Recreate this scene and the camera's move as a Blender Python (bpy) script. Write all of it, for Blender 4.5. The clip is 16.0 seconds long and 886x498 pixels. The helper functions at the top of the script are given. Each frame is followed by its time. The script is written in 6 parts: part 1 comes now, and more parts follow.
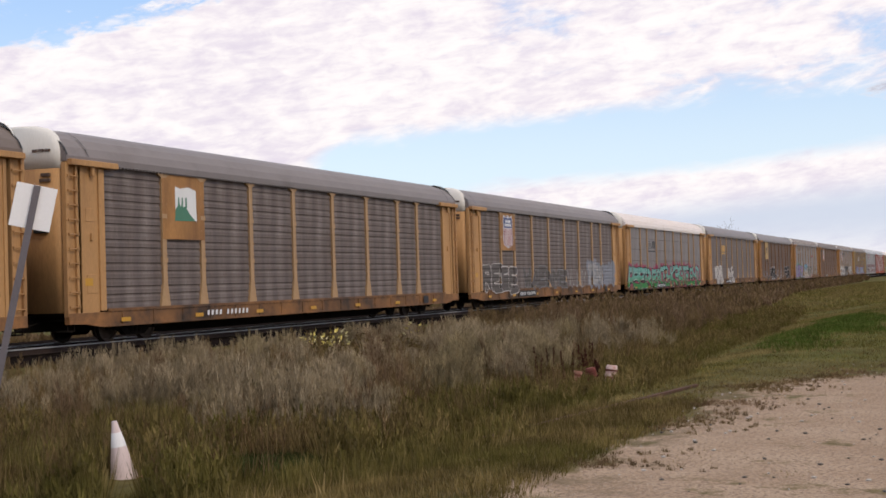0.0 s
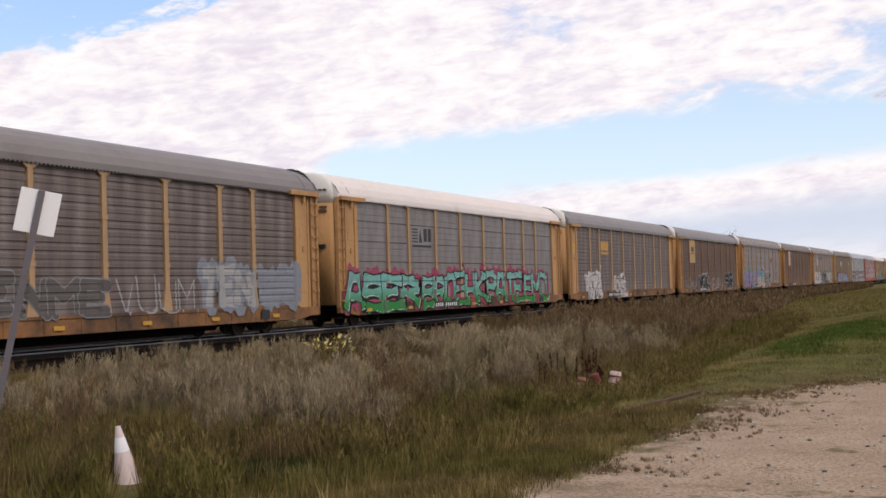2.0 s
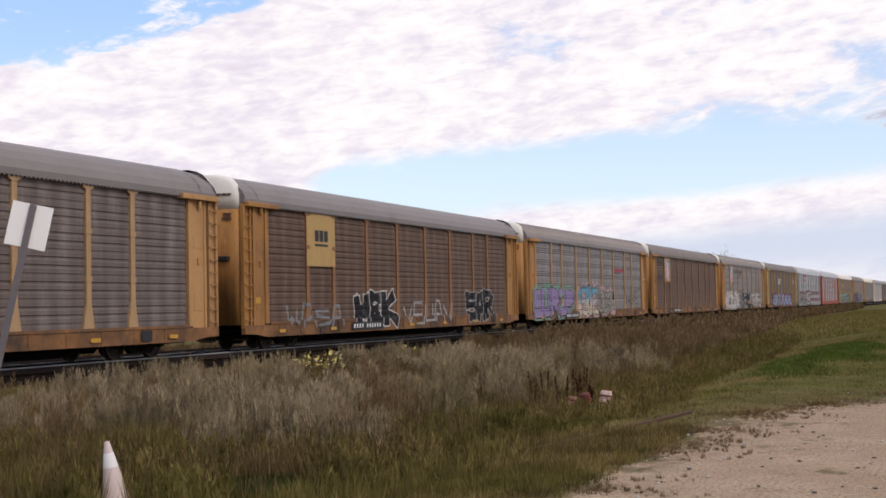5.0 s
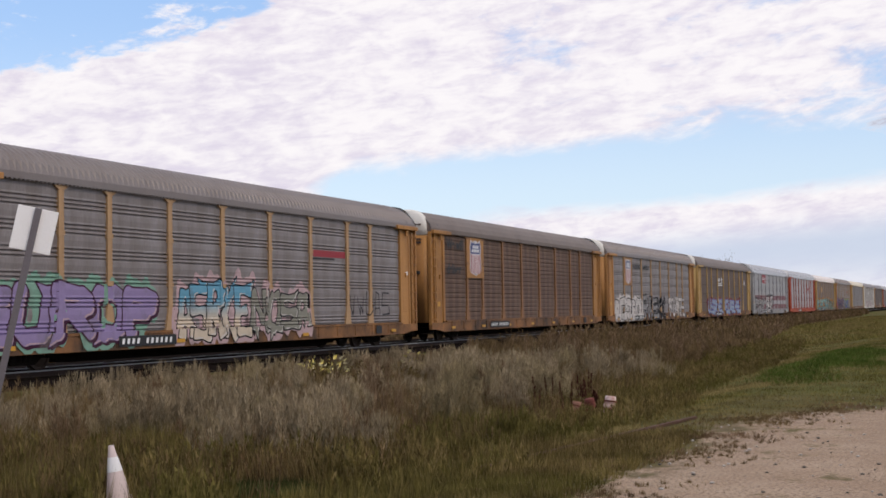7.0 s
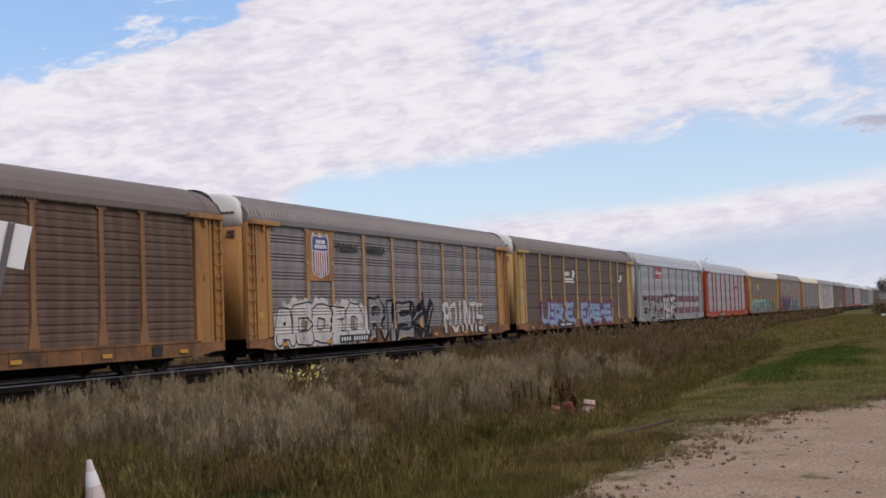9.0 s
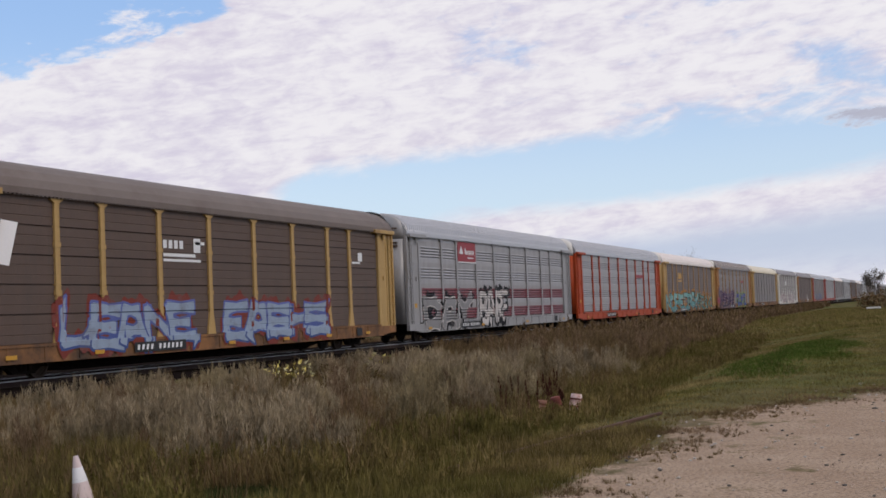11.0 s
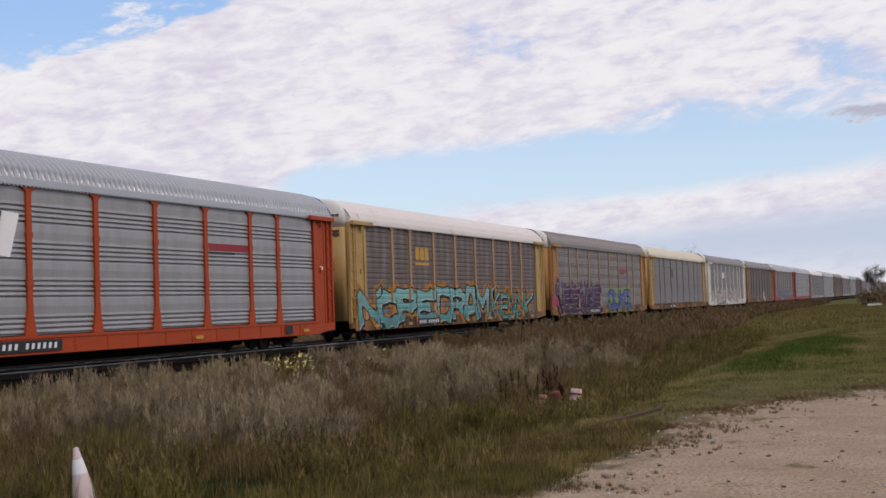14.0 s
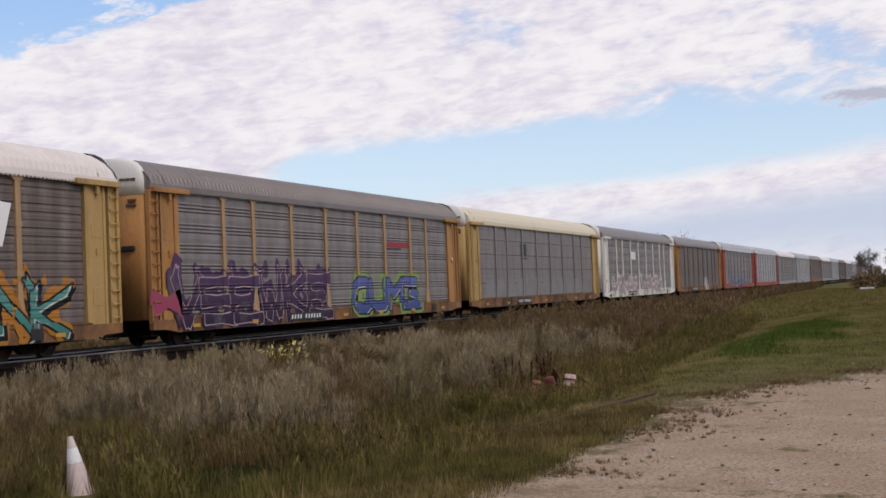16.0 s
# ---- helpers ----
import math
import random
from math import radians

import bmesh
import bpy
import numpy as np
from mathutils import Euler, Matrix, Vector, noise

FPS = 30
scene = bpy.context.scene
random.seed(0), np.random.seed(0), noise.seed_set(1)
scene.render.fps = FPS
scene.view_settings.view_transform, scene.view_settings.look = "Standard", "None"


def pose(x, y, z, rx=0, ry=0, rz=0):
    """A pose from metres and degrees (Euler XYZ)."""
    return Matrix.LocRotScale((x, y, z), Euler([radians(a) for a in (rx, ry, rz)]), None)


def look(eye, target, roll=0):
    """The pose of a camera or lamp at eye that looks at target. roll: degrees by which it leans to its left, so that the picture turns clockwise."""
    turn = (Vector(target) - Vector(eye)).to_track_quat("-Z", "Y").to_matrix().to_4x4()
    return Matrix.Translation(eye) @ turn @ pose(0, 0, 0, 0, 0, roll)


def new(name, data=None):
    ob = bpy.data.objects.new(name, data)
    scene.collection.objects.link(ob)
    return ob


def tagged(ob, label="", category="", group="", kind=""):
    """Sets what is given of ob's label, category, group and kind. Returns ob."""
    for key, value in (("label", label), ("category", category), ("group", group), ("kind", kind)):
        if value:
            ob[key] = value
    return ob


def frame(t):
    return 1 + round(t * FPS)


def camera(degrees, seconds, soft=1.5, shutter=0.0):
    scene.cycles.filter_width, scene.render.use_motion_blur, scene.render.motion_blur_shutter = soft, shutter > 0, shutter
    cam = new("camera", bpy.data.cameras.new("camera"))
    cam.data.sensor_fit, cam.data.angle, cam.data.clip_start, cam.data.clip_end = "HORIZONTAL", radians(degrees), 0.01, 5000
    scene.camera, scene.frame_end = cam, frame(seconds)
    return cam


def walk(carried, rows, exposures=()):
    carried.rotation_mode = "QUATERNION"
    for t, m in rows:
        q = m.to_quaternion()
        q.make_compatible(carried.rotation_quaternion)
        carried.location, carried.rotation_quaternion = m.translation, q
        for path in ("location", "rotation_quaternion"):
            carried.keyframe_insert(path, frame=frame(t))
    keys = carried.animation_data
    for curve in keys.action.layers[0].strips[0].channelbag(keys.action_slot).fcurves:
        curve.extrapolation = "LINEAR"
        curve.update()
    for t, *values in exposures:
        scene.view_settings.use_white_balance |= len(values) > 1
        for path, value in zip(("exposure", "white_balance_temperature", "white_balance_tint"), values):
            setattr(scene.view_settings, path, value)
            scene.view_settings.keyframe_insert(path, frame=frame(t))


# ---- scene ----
# The camera stands on the gravel beside the line, held by hand: only its turn changes.
EYE = (0.0, 0.0, 1.33)
TURNS = [  # seconds, yaw, pitch, roll
    (0.0, -67.37, 1.52, 1.80),
    (0.5, -67.24, 1.44, 1.72),
    (1.0, -67.19, 1.54, 1.88),
    (1.5, -67.20, 1.71, 2.00),
    (2.0, -67.20, 1.78, 1.67),
    (2.5, -67.26, 1.76, 1.68),
    (3.0, -67.36, 1.80, 1.47),
    (3.5, -67.47, 2.08, 1.35),
    (4.0, -67.56, 2.31, 1.24),
    (4.5, -67.62, 2.49, 1.21),
    (7.0, -67.39, 2.78, 1.02),
    (7.5, -67.41, 2.92, 1.26),
    (8.0, -67.57, 3.03, 1.68),
    (8.5, -67.94, 3.07, 1.78),
    (9.0, -68.40, 3.06, 2.13),
    (9.5, -68.75, 2.97, 2.30),
    (10.0, -68.90, 2.86, 2.13),
    (12.5, -69.09, 2.71, 2.62),
    (13.0, -68.93, 2.68, 2.28),
    (13.5, -68.89, 2.69, 1.84),
    (14.0, -68.95, 2.54, 1.96),
    (14.5, -69.12, 2.21, 1.77),
    (15.0, -69.20, 2.03, 2.12),
    (15.5, -69.14, 1.96, 2.10),
    (16.0, -69.24, 1.93, 2.35),
]
cam = camera(38.05, 16.0, soft=1.65)
walk(cam, [(t, pose(*EYE, 90 + p, r, y)) for t, y, p, r in TURNS],
     exposures=[(0.0, 0.12, 6750, 11), (2.0, 0.13, 6750, 11), (4.5, 0.14, 6700, 11), (7.0, 0.03, 6550, 11), (9.0, -0.12, 6400, 11), (12.5, -0.15, 6400, 11.5), (16.0, -0.08, 6500, 11)])

# ---- light ----
world = bpy.data.worlds.new("sky")
scene.world = world
world.use_nodes = True
wn, wl = world.node_tree.nodes, world.node_tree.links
wn.clear()


def wmath(op, a, b=None, c=None, clamp=False):
    n = wn.new("ShaderNodeMath")
    n.operation, n.use_clamp = op, clamp
    for i, v in enumerate((a, b, c)):
        if v is None:
            continue
        if isinstance(v, (int, float)):
            n.inputs[i].default_value = v
        else:
            wl.new(v, n.inputs[i])
    return n.outputs[0]


def wramp(value, lo, hi):
    n = wn.new("ShaderNodeMapRange")
    n.interpolation_type = "SMOOTHSTEP"
    wl.new(value, n.inputs[0])
    for i, v in ((1, lo), (2, hi)):
        if isinstance(v, (int, float)):
            n.inputs[i].default_value = v
        else:
            wl.new(v, n.inputs[i])
    return n.outputs[0]


def build_sky():
    """Blue sky with a long cloud bank, broken cloud above it and a low band over the horizon."""
    sky = wn.new("ShaderNodeTexSky")
    sky.sky_type, sky.sun_disc = "NISHITA", False
    sky.sun_elevation, sky.sun_rotation = radians(38), radians(200)
    sky.air_density, sky.dust_density, sky.ozone_density = 1.0, 0.6, 1.5
    tex = wn.new("ShaderNodeTexCoord")
    sep = wn.new("ShaderNodeSeparateXYZ")
    wl.new(tex.outputs["Generated"], sep.inputs[0])
    az = wmath("MULTIPLY", wmath("ARCTAN2", sep.outputs[1], sep.outputs[0]), 57.2958)
    el = wmath("MULTIPLY", wmath("ARCSINE", sep.outputs[2]), 57.2958)

    def cloud_noise(sx, sy, detail, rough, off=0.0, distort=0.0):
        comb = wn.new("ShaderNodeCombineXYZ")
        # streaks lean: they rise a little towards smaller azimuth
        lean = wmath("ADD", el, wmath("MULTIPLY", az, 0.10))
        wl.new(wmath("MULTIPLY", az, sx), comb.inputs[0])
        wl.new(wmath("MULTIPLY", lean, sy), comb.inputs[1])
        comb.inputs[2].default_value = off
        n = wn.new("ShaderNodeTexNoise")
        n.inputs["Scale"].default_value = 1.0
        n.inputs["Detail"].default_value = detail
        n.inputs["Roughness"].default_value = rough
        n.inputs["Distortion"].default_value = distort
        wl.new(comb.outputs[0], n.inputs["Vector"])
        return n.outputs[0]

    big = cloud_noise(0.14, 0.40, 8, 0.62, 3.1, 0.3)
    fine = cloud_noise(0.55, 1.25, 7, 0.6, 7.7, 0.5)
    edge = wmath("ADD", wmath("MULTIPLY", wmath("SUBTRACT", big, 0.5), 7.0), wmath("MULTIPLY", wmath("SUBTRACT", fine, 0.5), 2.6))
    # lower edge of the bank
    low = wmath("ADD", 7.2, wmath("MULTIPLY", wmath("SUBTRACT", 16.0, wmath("MAXIMUM", az, 9.0)), 0.075))
    low = wmath("SUBTRACT", low, wmath("MULTIPLY", wramp(az, 26.0, 36.0), 8.0))
    above_low = wramp(wmath("ADD", el, wmath("MULTIPLY", edge, 0.35)), wmath("SUBTRACT", low, 0.5), wmath("ADD", low, 0.6))
    # upper edge of the bank: falls towards larger azimuth
    top = wmath("SUBTRACT", 13.4, wmath("MULTIPLY", wmath("SUBTRACT", az, 30.0), 0.26))
    top = wmath("ADD", top, wmath("MULTIPLY", wramp(az, 31.0, 26.0), 3.0))
    below_top = wramp(wmath("SUBTRACT", top, wmath("ADD", el, wmath("MULTIPLY", edge, 0.55))), -0.15, 0.4)
    bank = wmath("MULTIPLY", above_low, below_top)
    # to smaller azimuths the bank breaks up into streaks with blue between them
    broken = wramp(wmath("ADD", edge, wmath("ADD", wramp(az, -6.0, 20.0), 0.25)), -0.9, 0.9)
    solid = wramp(wmath("SUBTRACT", wmath("MULTIPLY", az, 0.5), wmath("SUBTRACT", el, 3.0)), -2.0, 3.5)
    bank = wmath("MULTIPLY", bank, wmath("MAXIMUM", broken, solid))
    # low band
    btop = wmath("ADD", 4.0, wmath("MULTIPLY", wmath("SUBTRACT", 22.0, az), 0.075))
    band = wramp(wmath("SUBTRACT", btop, wmath("ADD", el, wmath("MULTIPLY", edge, 0.22))), -0.5, 0.5)
    band = wmath("MULTIPLY", band, wramp(az, 28.0, 20.0))
    puffs = wmath("MULTIPLY", wramp(edge, 0.1, 1.0), wramp(el, 10.5, 12.5))
    # overhead and all round the cloud is nearly closed
    closed = wmath("MULTIPLY", wramp(el, 17.0, 32.0), wramp(edge, -2.0, 0.6))
    cover = wmath("MAXIMUM", wmath("MAXIMUM", wmath("MAXIMUM", bank, band), puffs), closed, clamp=True)
    # shade of the cloud: bright edges, greyer body, grey-blue under the low band
    ripple = cloud_noise(0.9, 3.4, 5, 0.55, 12.3, 0.4)
    shade = wramp(wmath("ADD", wmath("ADD", wmath("MULTIPLY", fine, 0.65), wmath("MULTIPLY", ripple, 0.4)), wmath("MULTIPLY", big, 0.5)), 0.56, 0.92)
    under = wmath("MULTIPLY", wramp(wmath("SUBTRACT", btop, el), 1.0, 2.6), wramp(el, -0.5, 2.5))
    mix = wn.new("ShaderNodeMixRGB")
    mix.inputs[1].default_value = (0.735, 0.69, 0.805, 1)
    mix.inputs[2].default_value = (0.95, 0.925, 0.945, 1)
    wl.new(shade, mix.inputs[0])
    mix2 = wn.new("ShaderNodeMixRGB")
    mix2.inputs[2].default_value = (0.585, 0.66, 0.80, 1)
    wl.new(wmath("MULTIPLY", under, 0.95), mix2.inputs[0])
    wl.new(mix.outputs[0], mix2.inputs[1])
    haze = wn.new("ShaderNodeMixRGB")   # thin high haze whitens the blue
    haze.inputs[0].default_value = 0.7
    depth = wn.new("ShaderNodeMixRGB")
    depth.inputs[1].default_value, depth.inputs[2].default_value = (4.4, 5.35, 6.5, 1), (2.5, 3.9, 6.4, 1)
    wl.new(wramp(el, 4.0, 14.0), depth.inputs[0])
    wl.new(depth.outputs[0], haze.inputs[2])
    wl.new(sky.outputs[0], haze.inputs[1])
    blue = wn.new("ShaderNodeBackground")
    blue.inputs[1].default_value = 0.15
    wl.new(haze.outputs[0], blue.inputs[0])
    cloud = wn.new("ShaderNodeBackground")
    cloud.inputs[1].default_value = 1.0
    # a small dark scud under the bank
    u = wmath("MULTIPLY", wmath("SUBTRACT", az, 2.7), 0.46)
    v = wmath("MULTIPLY", wmath("SUBTRACT", el, 7.5), 2.0)
    scud = wramp(wmath("ADD", wmath("ADD", wmath("MULTIPLY", u, u), wmath("MULTIPLY", v, v)), wmath("MULTIPLY", edge, -1.1)), 0.9, 0.1)
    cover = wmath("MAXIMUM", cover, scud)
    mix3 = wn.new("ShaderNodeMixRGB")
    mix3.inputs[2].default_value = (0.42, 0.44, 0.55, 1)
    wl.new(wmath("MULTIPLY", scud, 0.8), mix3.inputs[0])
    wl.new(mix2.outputs[0], mix3.inputs[1])
    wl.new(mix3.outputs[0], cloud.inputs[0])
    both = wn.new("ShaderNodeMixShader")
    wl.new(cover, both.inputs[0])
    wl.new(blue.outputs[0], both.inputs[1])
    wl.new(cloud.outputs[0], both.inputs[2])
    out = wn.new("ShaderNodeOutputWorld")
    wl.new(both.outputs[0], out.inputs[0])


build_sky()
sun = new("sun", bpy.data.lights.new("sun", "SUN"))
sun.data.energy, sun.data.angle, sun.data.color = 1.2, radians(12), (1.0, 0.90, 0.76)
sun.matrix_world = look((-20, -60, 60), (0, 0, 0))


# ---- materials ----
def material(name, color, rough=0.7, metal=0.0, vary=0.12, dirt=None, dirt_amount=0.0, scale=3.0, bump=0.0, island=0.0, stretch=(1, 1, 1), fleck=30.0, spec=0.4, bands=0.0):
    """Colour with grain at two scales, stains of the colour dirt, and fine relief."""
    m = bpy.data.materials.new(name)
    m.use_nodes = True
    n, l = m.node_tree.nodes, m.node_tree.links
    b = n["Principled BSDF"]
    b.inputs["Roughness"].default_value, b.inputs["Metallic"].default_value = rough, metal
    b.inputs["Specular IOR Level"].default_value = spec
    tc = n.new("ShaderNodeTexCoord")
    mp = n.new("ShaderNodeMapping")
    mp.inputs["Scale"].default_value = stretch
    l.new(tc.outputs["Object"], mp.inputs[0])
    a = n.new("ShaderNodeTexNoise")
    a.inputs["Scale"].default_value, a.inputs["Detail"].default_value, a.inputs["Roughness"].default_value = scale, 6, 0.65
    c = n.new("ShaderNodeTexNoise")
    c.inputs["Scale"].default_value, c.inputs["Detail"].default_value = fleck, 4
    l.new(mp.outputs[0], a.inputs["Vector"])
    l.new(mp.outputs[0], c.inputs["Vector"])
    add = n.new("ShaderNodeMath")
    add.operation = "ADD"
    l.new(a.outputs[0], add.inputs[0])
    l.new(c.outputs[0], add.inputs[1])
    fac = n.new("ShaderNodeMapRange")
    fac.inputs[1].default_value, fac.inputs[2].default_value = 0.6, 1.4
    fac.inputs[3].default_value, fac.inputs[4].default_value = 1 - vary, 1 + vary
    l.new(add.outputs[0], fac.inputs[0])
    last = fac.outputs[0]
    if bands:   # uprights behind the perforated steel show through as faint bands
        wave = n.new("ShaderNodeTexWave")
        wave.inputs["Scale"].default_value, wave.inputs["Distortion"].default_value = 0.42, 0.6
        l.new(tc.outputs["Object"], wave.inputs["Vector"])
        mr = n.new("ShaderNodeMapRange")
        mr.inputs[3].default_value, mr.inputs[4].default_value = 1 - bands, 1 + bands * 0.6
        l.new(wave.outputs[1], mr.inputs[0])
        mu = n.new("ShaderNodeMath")
        mu.operation = "MULTIPLY"
        l.new(last, mu.inputs[0])
        l.new(mr.outputs[0], mu.inputs[1])
        last = mu.outputs[0]
    if island:
        geo = n.new("ShaderNodeNewGeometry")
        mr = n.new("ShaderNodeMapRange")
        mr.inputs[3].default_value, mr.inputs[4].default_value = 1 - island, 1 + island
        l.new(geo.outputs["Random Per Island"], mr.inputs[0])
        mu = n.new("ShaderNodeMath")
        mu.operation = "MULTIPLY"
        l.new(last, mu.inputs[0])
        l.new(mr.outputs[0], mu.inputs[1])
        last = mu.outputs[0]
    hsv = n.new("ShaderNodeHueSaturation")
    hsv.inputs["Color"].default_value = (*color, 1)
    l.new(last, hsv.inputs["Value"])
    col = hsv.outputs[0]
    if dirt:
        d = n.new("ShaderNodeTexNoise")
        d.inputs["Scale"].default_value, d.inputs["Detail"].default_value, d.inputs["Roughness"].default_value = scale * 0.4, 8, 0.7
        l.new(mp.outputs[0], d.inputs["Vector"])
        r = n.new("ShaderNodeMapRange")
        r.inputs[1].default_value, r.inputs[2].default_value = 0.62 - 0.3 * dirt_amount, 0.75 - 0.1 * dirt_amount
        r.inputs[4].default_value = min(1, 0.35 + dirt_amount)
        l.new(d.outputs[0], r.inputs[0])
        mix = n.new("ShaderNodeMixRGB")
        l.new(r.outputs[0], mix.inputs[0])
        l.new(col, mix.inputs[1])
        mix.inputs[2].default_value = (*dirt, 1)
        col = mix.outputs[0]
    l.new(col, b.inputs["Base Color"])
    if bump:
        bp = n.new("ShaderNodeBump")
        bp.inputs["Strength"].default_value, bp.inputs["Distance"].default_value = bump, 0.02
        l.new(c.outputs[0], bp.inputs["Height"])
        l.new(bp.outputs[0], b.inputs["Normal"])
    return m


RUST = (0.12, 0.055, 0.03)
GRIME = (0.06, 0.05, 0.045)
VERT = (1.0, 1.0, 0.22)   # streaks that run down
M = {
    "yellow": material("yellow_paint", (0.40, 0.198, 0.068), 0.6, 0, 0.22, (0.15, 0.072, 0.035), 0.5, 1.6, 0.1, stretch=VERT, spec=0.25),
    "yellow_worn": material("sun_bleached_yellow_paint", (0.44, 0.242, 0.102), 0.6, 0, 0.2, (0.20, 0.10, 0.05), 0.45, 1.6, 0.1, stretch=VERT, spec=0.25),
    "yellow_dirty": material("soiled_yellow_paint", (0.36, 0.17, 0.045), 0.6, 0, 0.2, RUST, 0.5, 2.0, 0.1, stretch=VERT),
    "yellow_pale": material("faded_yellow_paint", (0.43, 0.275, 0.10), 0.6, 0, 0.16, RUST, 0.3, 2.0, 0.1, stretch=VERT),
    "yellow_soiled": material("grimy_yellow_sill_paint", (0.28, 0.125, 0.042), 0.7, 0, 0.3, (0.045, 0.028, 0.020), 0.85, 1.5, 0.1),
    "orange": material("orange_red_paint", (0.37, 0.055, 0.014), 0.5, 0, 0.14, RUST, 0.15, 2.0, 0.1, stretch=VERT, spec=0.2),
    "red": material("red_paint", (0.33, 0.06, 0.04), 0.55, 0, 0.15, RUST, 0.2, 2.0, 0.1, stretch=VERT),
    "white": material("white_paint", (0.70, 0.67, 0.62), 0.55, 0, 0.08, (0.25, 0.16, 0.10), 0.15, 2.0, 0.05, stretch=VERT),
    "silver": material("silver_paint", (0.31, 0.30, 0.30), 0.45, 0.2, 0.12, GRIME, 0.15, 2.0, 0.05, stretch=VERT),
    "brown": material("brown_paint", (0.10, 0.065, 0.05), 0.6, 0, 0.15, GRIME, 0.2, 2.0, 0.1, stretch=VERT),
    "screen_grey": material("weathered_galvanised_steel", (0.262, 0.238, 0.236), 0.55, 0.3, 0.2, (0.135, 0.10, 0.085), 0.42, 1.2, 0.15, stretch=VERT),
    "screen_dull": material("soiled_galvanised_steel", (0.205, 0.168, 0.156), 0.65, 0.15, 0.28, (0.092, 0.065, 0.055), 0.55, 1.2, 0.15, stretch=VERT, bands=0.32),
    "screen_brown": material("rust_stained_steel", (0.165, 0.105, 0.075), 0.7, 0.05, 0.26, (0.07, 0.036, 0.025), 0.6, 1.0, 0.15, stretch=VERT, bands=0.25),
    "post_tan": material("faded_tan_post_paint", (0.40, 0.25, 0.13), 0.6, 0, 0.2, (0.17, 0.09, 0.045), 0.35, 2.0, 0.1, stretch=VERT),
    "post_rust": material("rust_stained_post_paint", (0.25, 0.125, 0.055), 0.65, 0, 0.25, RUST, 0.5, 2.0, 0.1, stretch=VERT),
    "screen_bright": material("clean_galvanised_steel", (0.36, 0.342, 0.342), 0.42, 0.4, 0.12, (0.2, 0.18, 0.17), 0.2, 1.2, 0.1, stretch=VERT),
    "screen_red": material("red_painted_steel", (0.17, 0.032, 0.04), 0.5, 0.1, 0.12, GRIME, 0.15, 1.2, 0.1, stretch=VERT),
    "roof_grey": material("grey_roof_steel", (0.207, 0.178, 0.170), 0.5, 0.3, 0.12, (0.14, 0.11, 0.10), 0.3, 1.0, 0.1),
    "roof_brown": material("brown_grey_roof_steel", (0.165, 0.13, 0.112), 0.6, 0.2, 0.14, (0.11, 0.075, 0.06), 0.35, 1.0, 0.1),
    "roof_silver": material("bright_roof_steel", (0.46, 0.45, 0.455), 0.32, 0.65, 0.08, (0.3, 0.27, 0.25), 0.1, 1.0, 0.05),
    "roof_white": material("white_roof_paint", (0.70, 0.63, 0.60), 0.5, 0, 0.07, (0.4, 0.33, 0.28), 0.15, 1.0, 0.05),
    "roof_cream": material("cream_roof_paint", (0.62, 0.54, 0.40), 0.5, 0, 0.07, (0.4, 0.3, 0.2), 0.15, 1.0, 0.05),
    "under": material("grimy_black_steel", (0.016, 0.013, 0.011), 0.9, 0.0, 0.3, (0.05, 0.025, 0.015), 0.1, 3.0, 0.2, spec=0.02),
    "wheel": material("rusty_wheel_steel", (0.06, 0.04, 0.03), 0.6, 0.5, 0.25),
    "black": material("black_paint", (0.02, 0.02, 0.022), 0.6, 0, 0.1),
    "logo_white": material("white_decal", (0.72, 0.72, 0.72), 0.5, 0, 0.06),
    "logo_blue": material("blue_decal", (0.035, 0.05, 0.17), 0.5, 0, 0.06),
    "logo_red": material("red_decal", (0.27, 0.018, 0.028), 0.5, 0, 0.06),
    "logo_green": material("green_decal", (0.06, 0.19, 0.12), 0.5, 0, 0.06),
    "logo_gold": material("gold_decal", (0.52, 0.27, 0.03), 0.5, 0, 0.06),
    "rail_top": material("polished_rail_steel", (0.36, 0.355, 0.36), 0.35, 0.3, 0.05),
    "rail_old": material("pale_rusted_rail", (0.105, 0.060, 0.045), 0.9, 0, 0.35, (0.06, 0.04, 0.025), 0.5, 2.5, spec=0.1),
    "rail_rust": material("rusty_rail_steel", (0.030, 0.017, 0.012), 0.9, 0.0, 0.25),
    # tie and ballast: the train's shade is put into these near-black colours
    "tie": material("creosoted_wood_with_shade", (0.014, 0.011, 0.009), 0.95, 0, 0.25, stretch=(1, 0.2, 1), spec=0.0),
    "ballast": material("train_shaded_ballast", (0.013, 0.010, 0.009), 0.95, 0, 0.4, None, 0, 3, 1.0, fleck=14, spec=0.0),
}


# ---- mesh helpers ----
def box(bm, x0, x1, y0, y1, z0, z1):
    v = [bm.verts.new(p) for p in ((x0, y0, z0), (x1, y0, z0), (x1, y1, z0), (x0, y1, z0), (x0, y0, z1), (x1, y0, z1), (x1, y1, z1), (x0, y1, z1))]
    for f in ((3, 2, 1, 0), (4, 5, 6, 7), (0, 1, 5, 4), (1, 2, 6, 5), (2, 3, 7, 6), (3, 0, 4, 7)):
        bm.faces.new([v[i] for i in f])


def prism(bm, outline, y0, y1):
    """An outline in x, z drawn out from y0 to y1."""
    a = [bm.verts.new((x, y0, z)) for x, z in outline]
    b = [bm.verts.new((x, y1, z)) for x, z in outline]
    bm.faces.new(a)
    bm.faces.new(b[::-1])
    n = len(a)
    for i in range(n):
        bm.faces.new((a[i], b[i], b[(i + 1) % n], a[(i + 1) % n]))


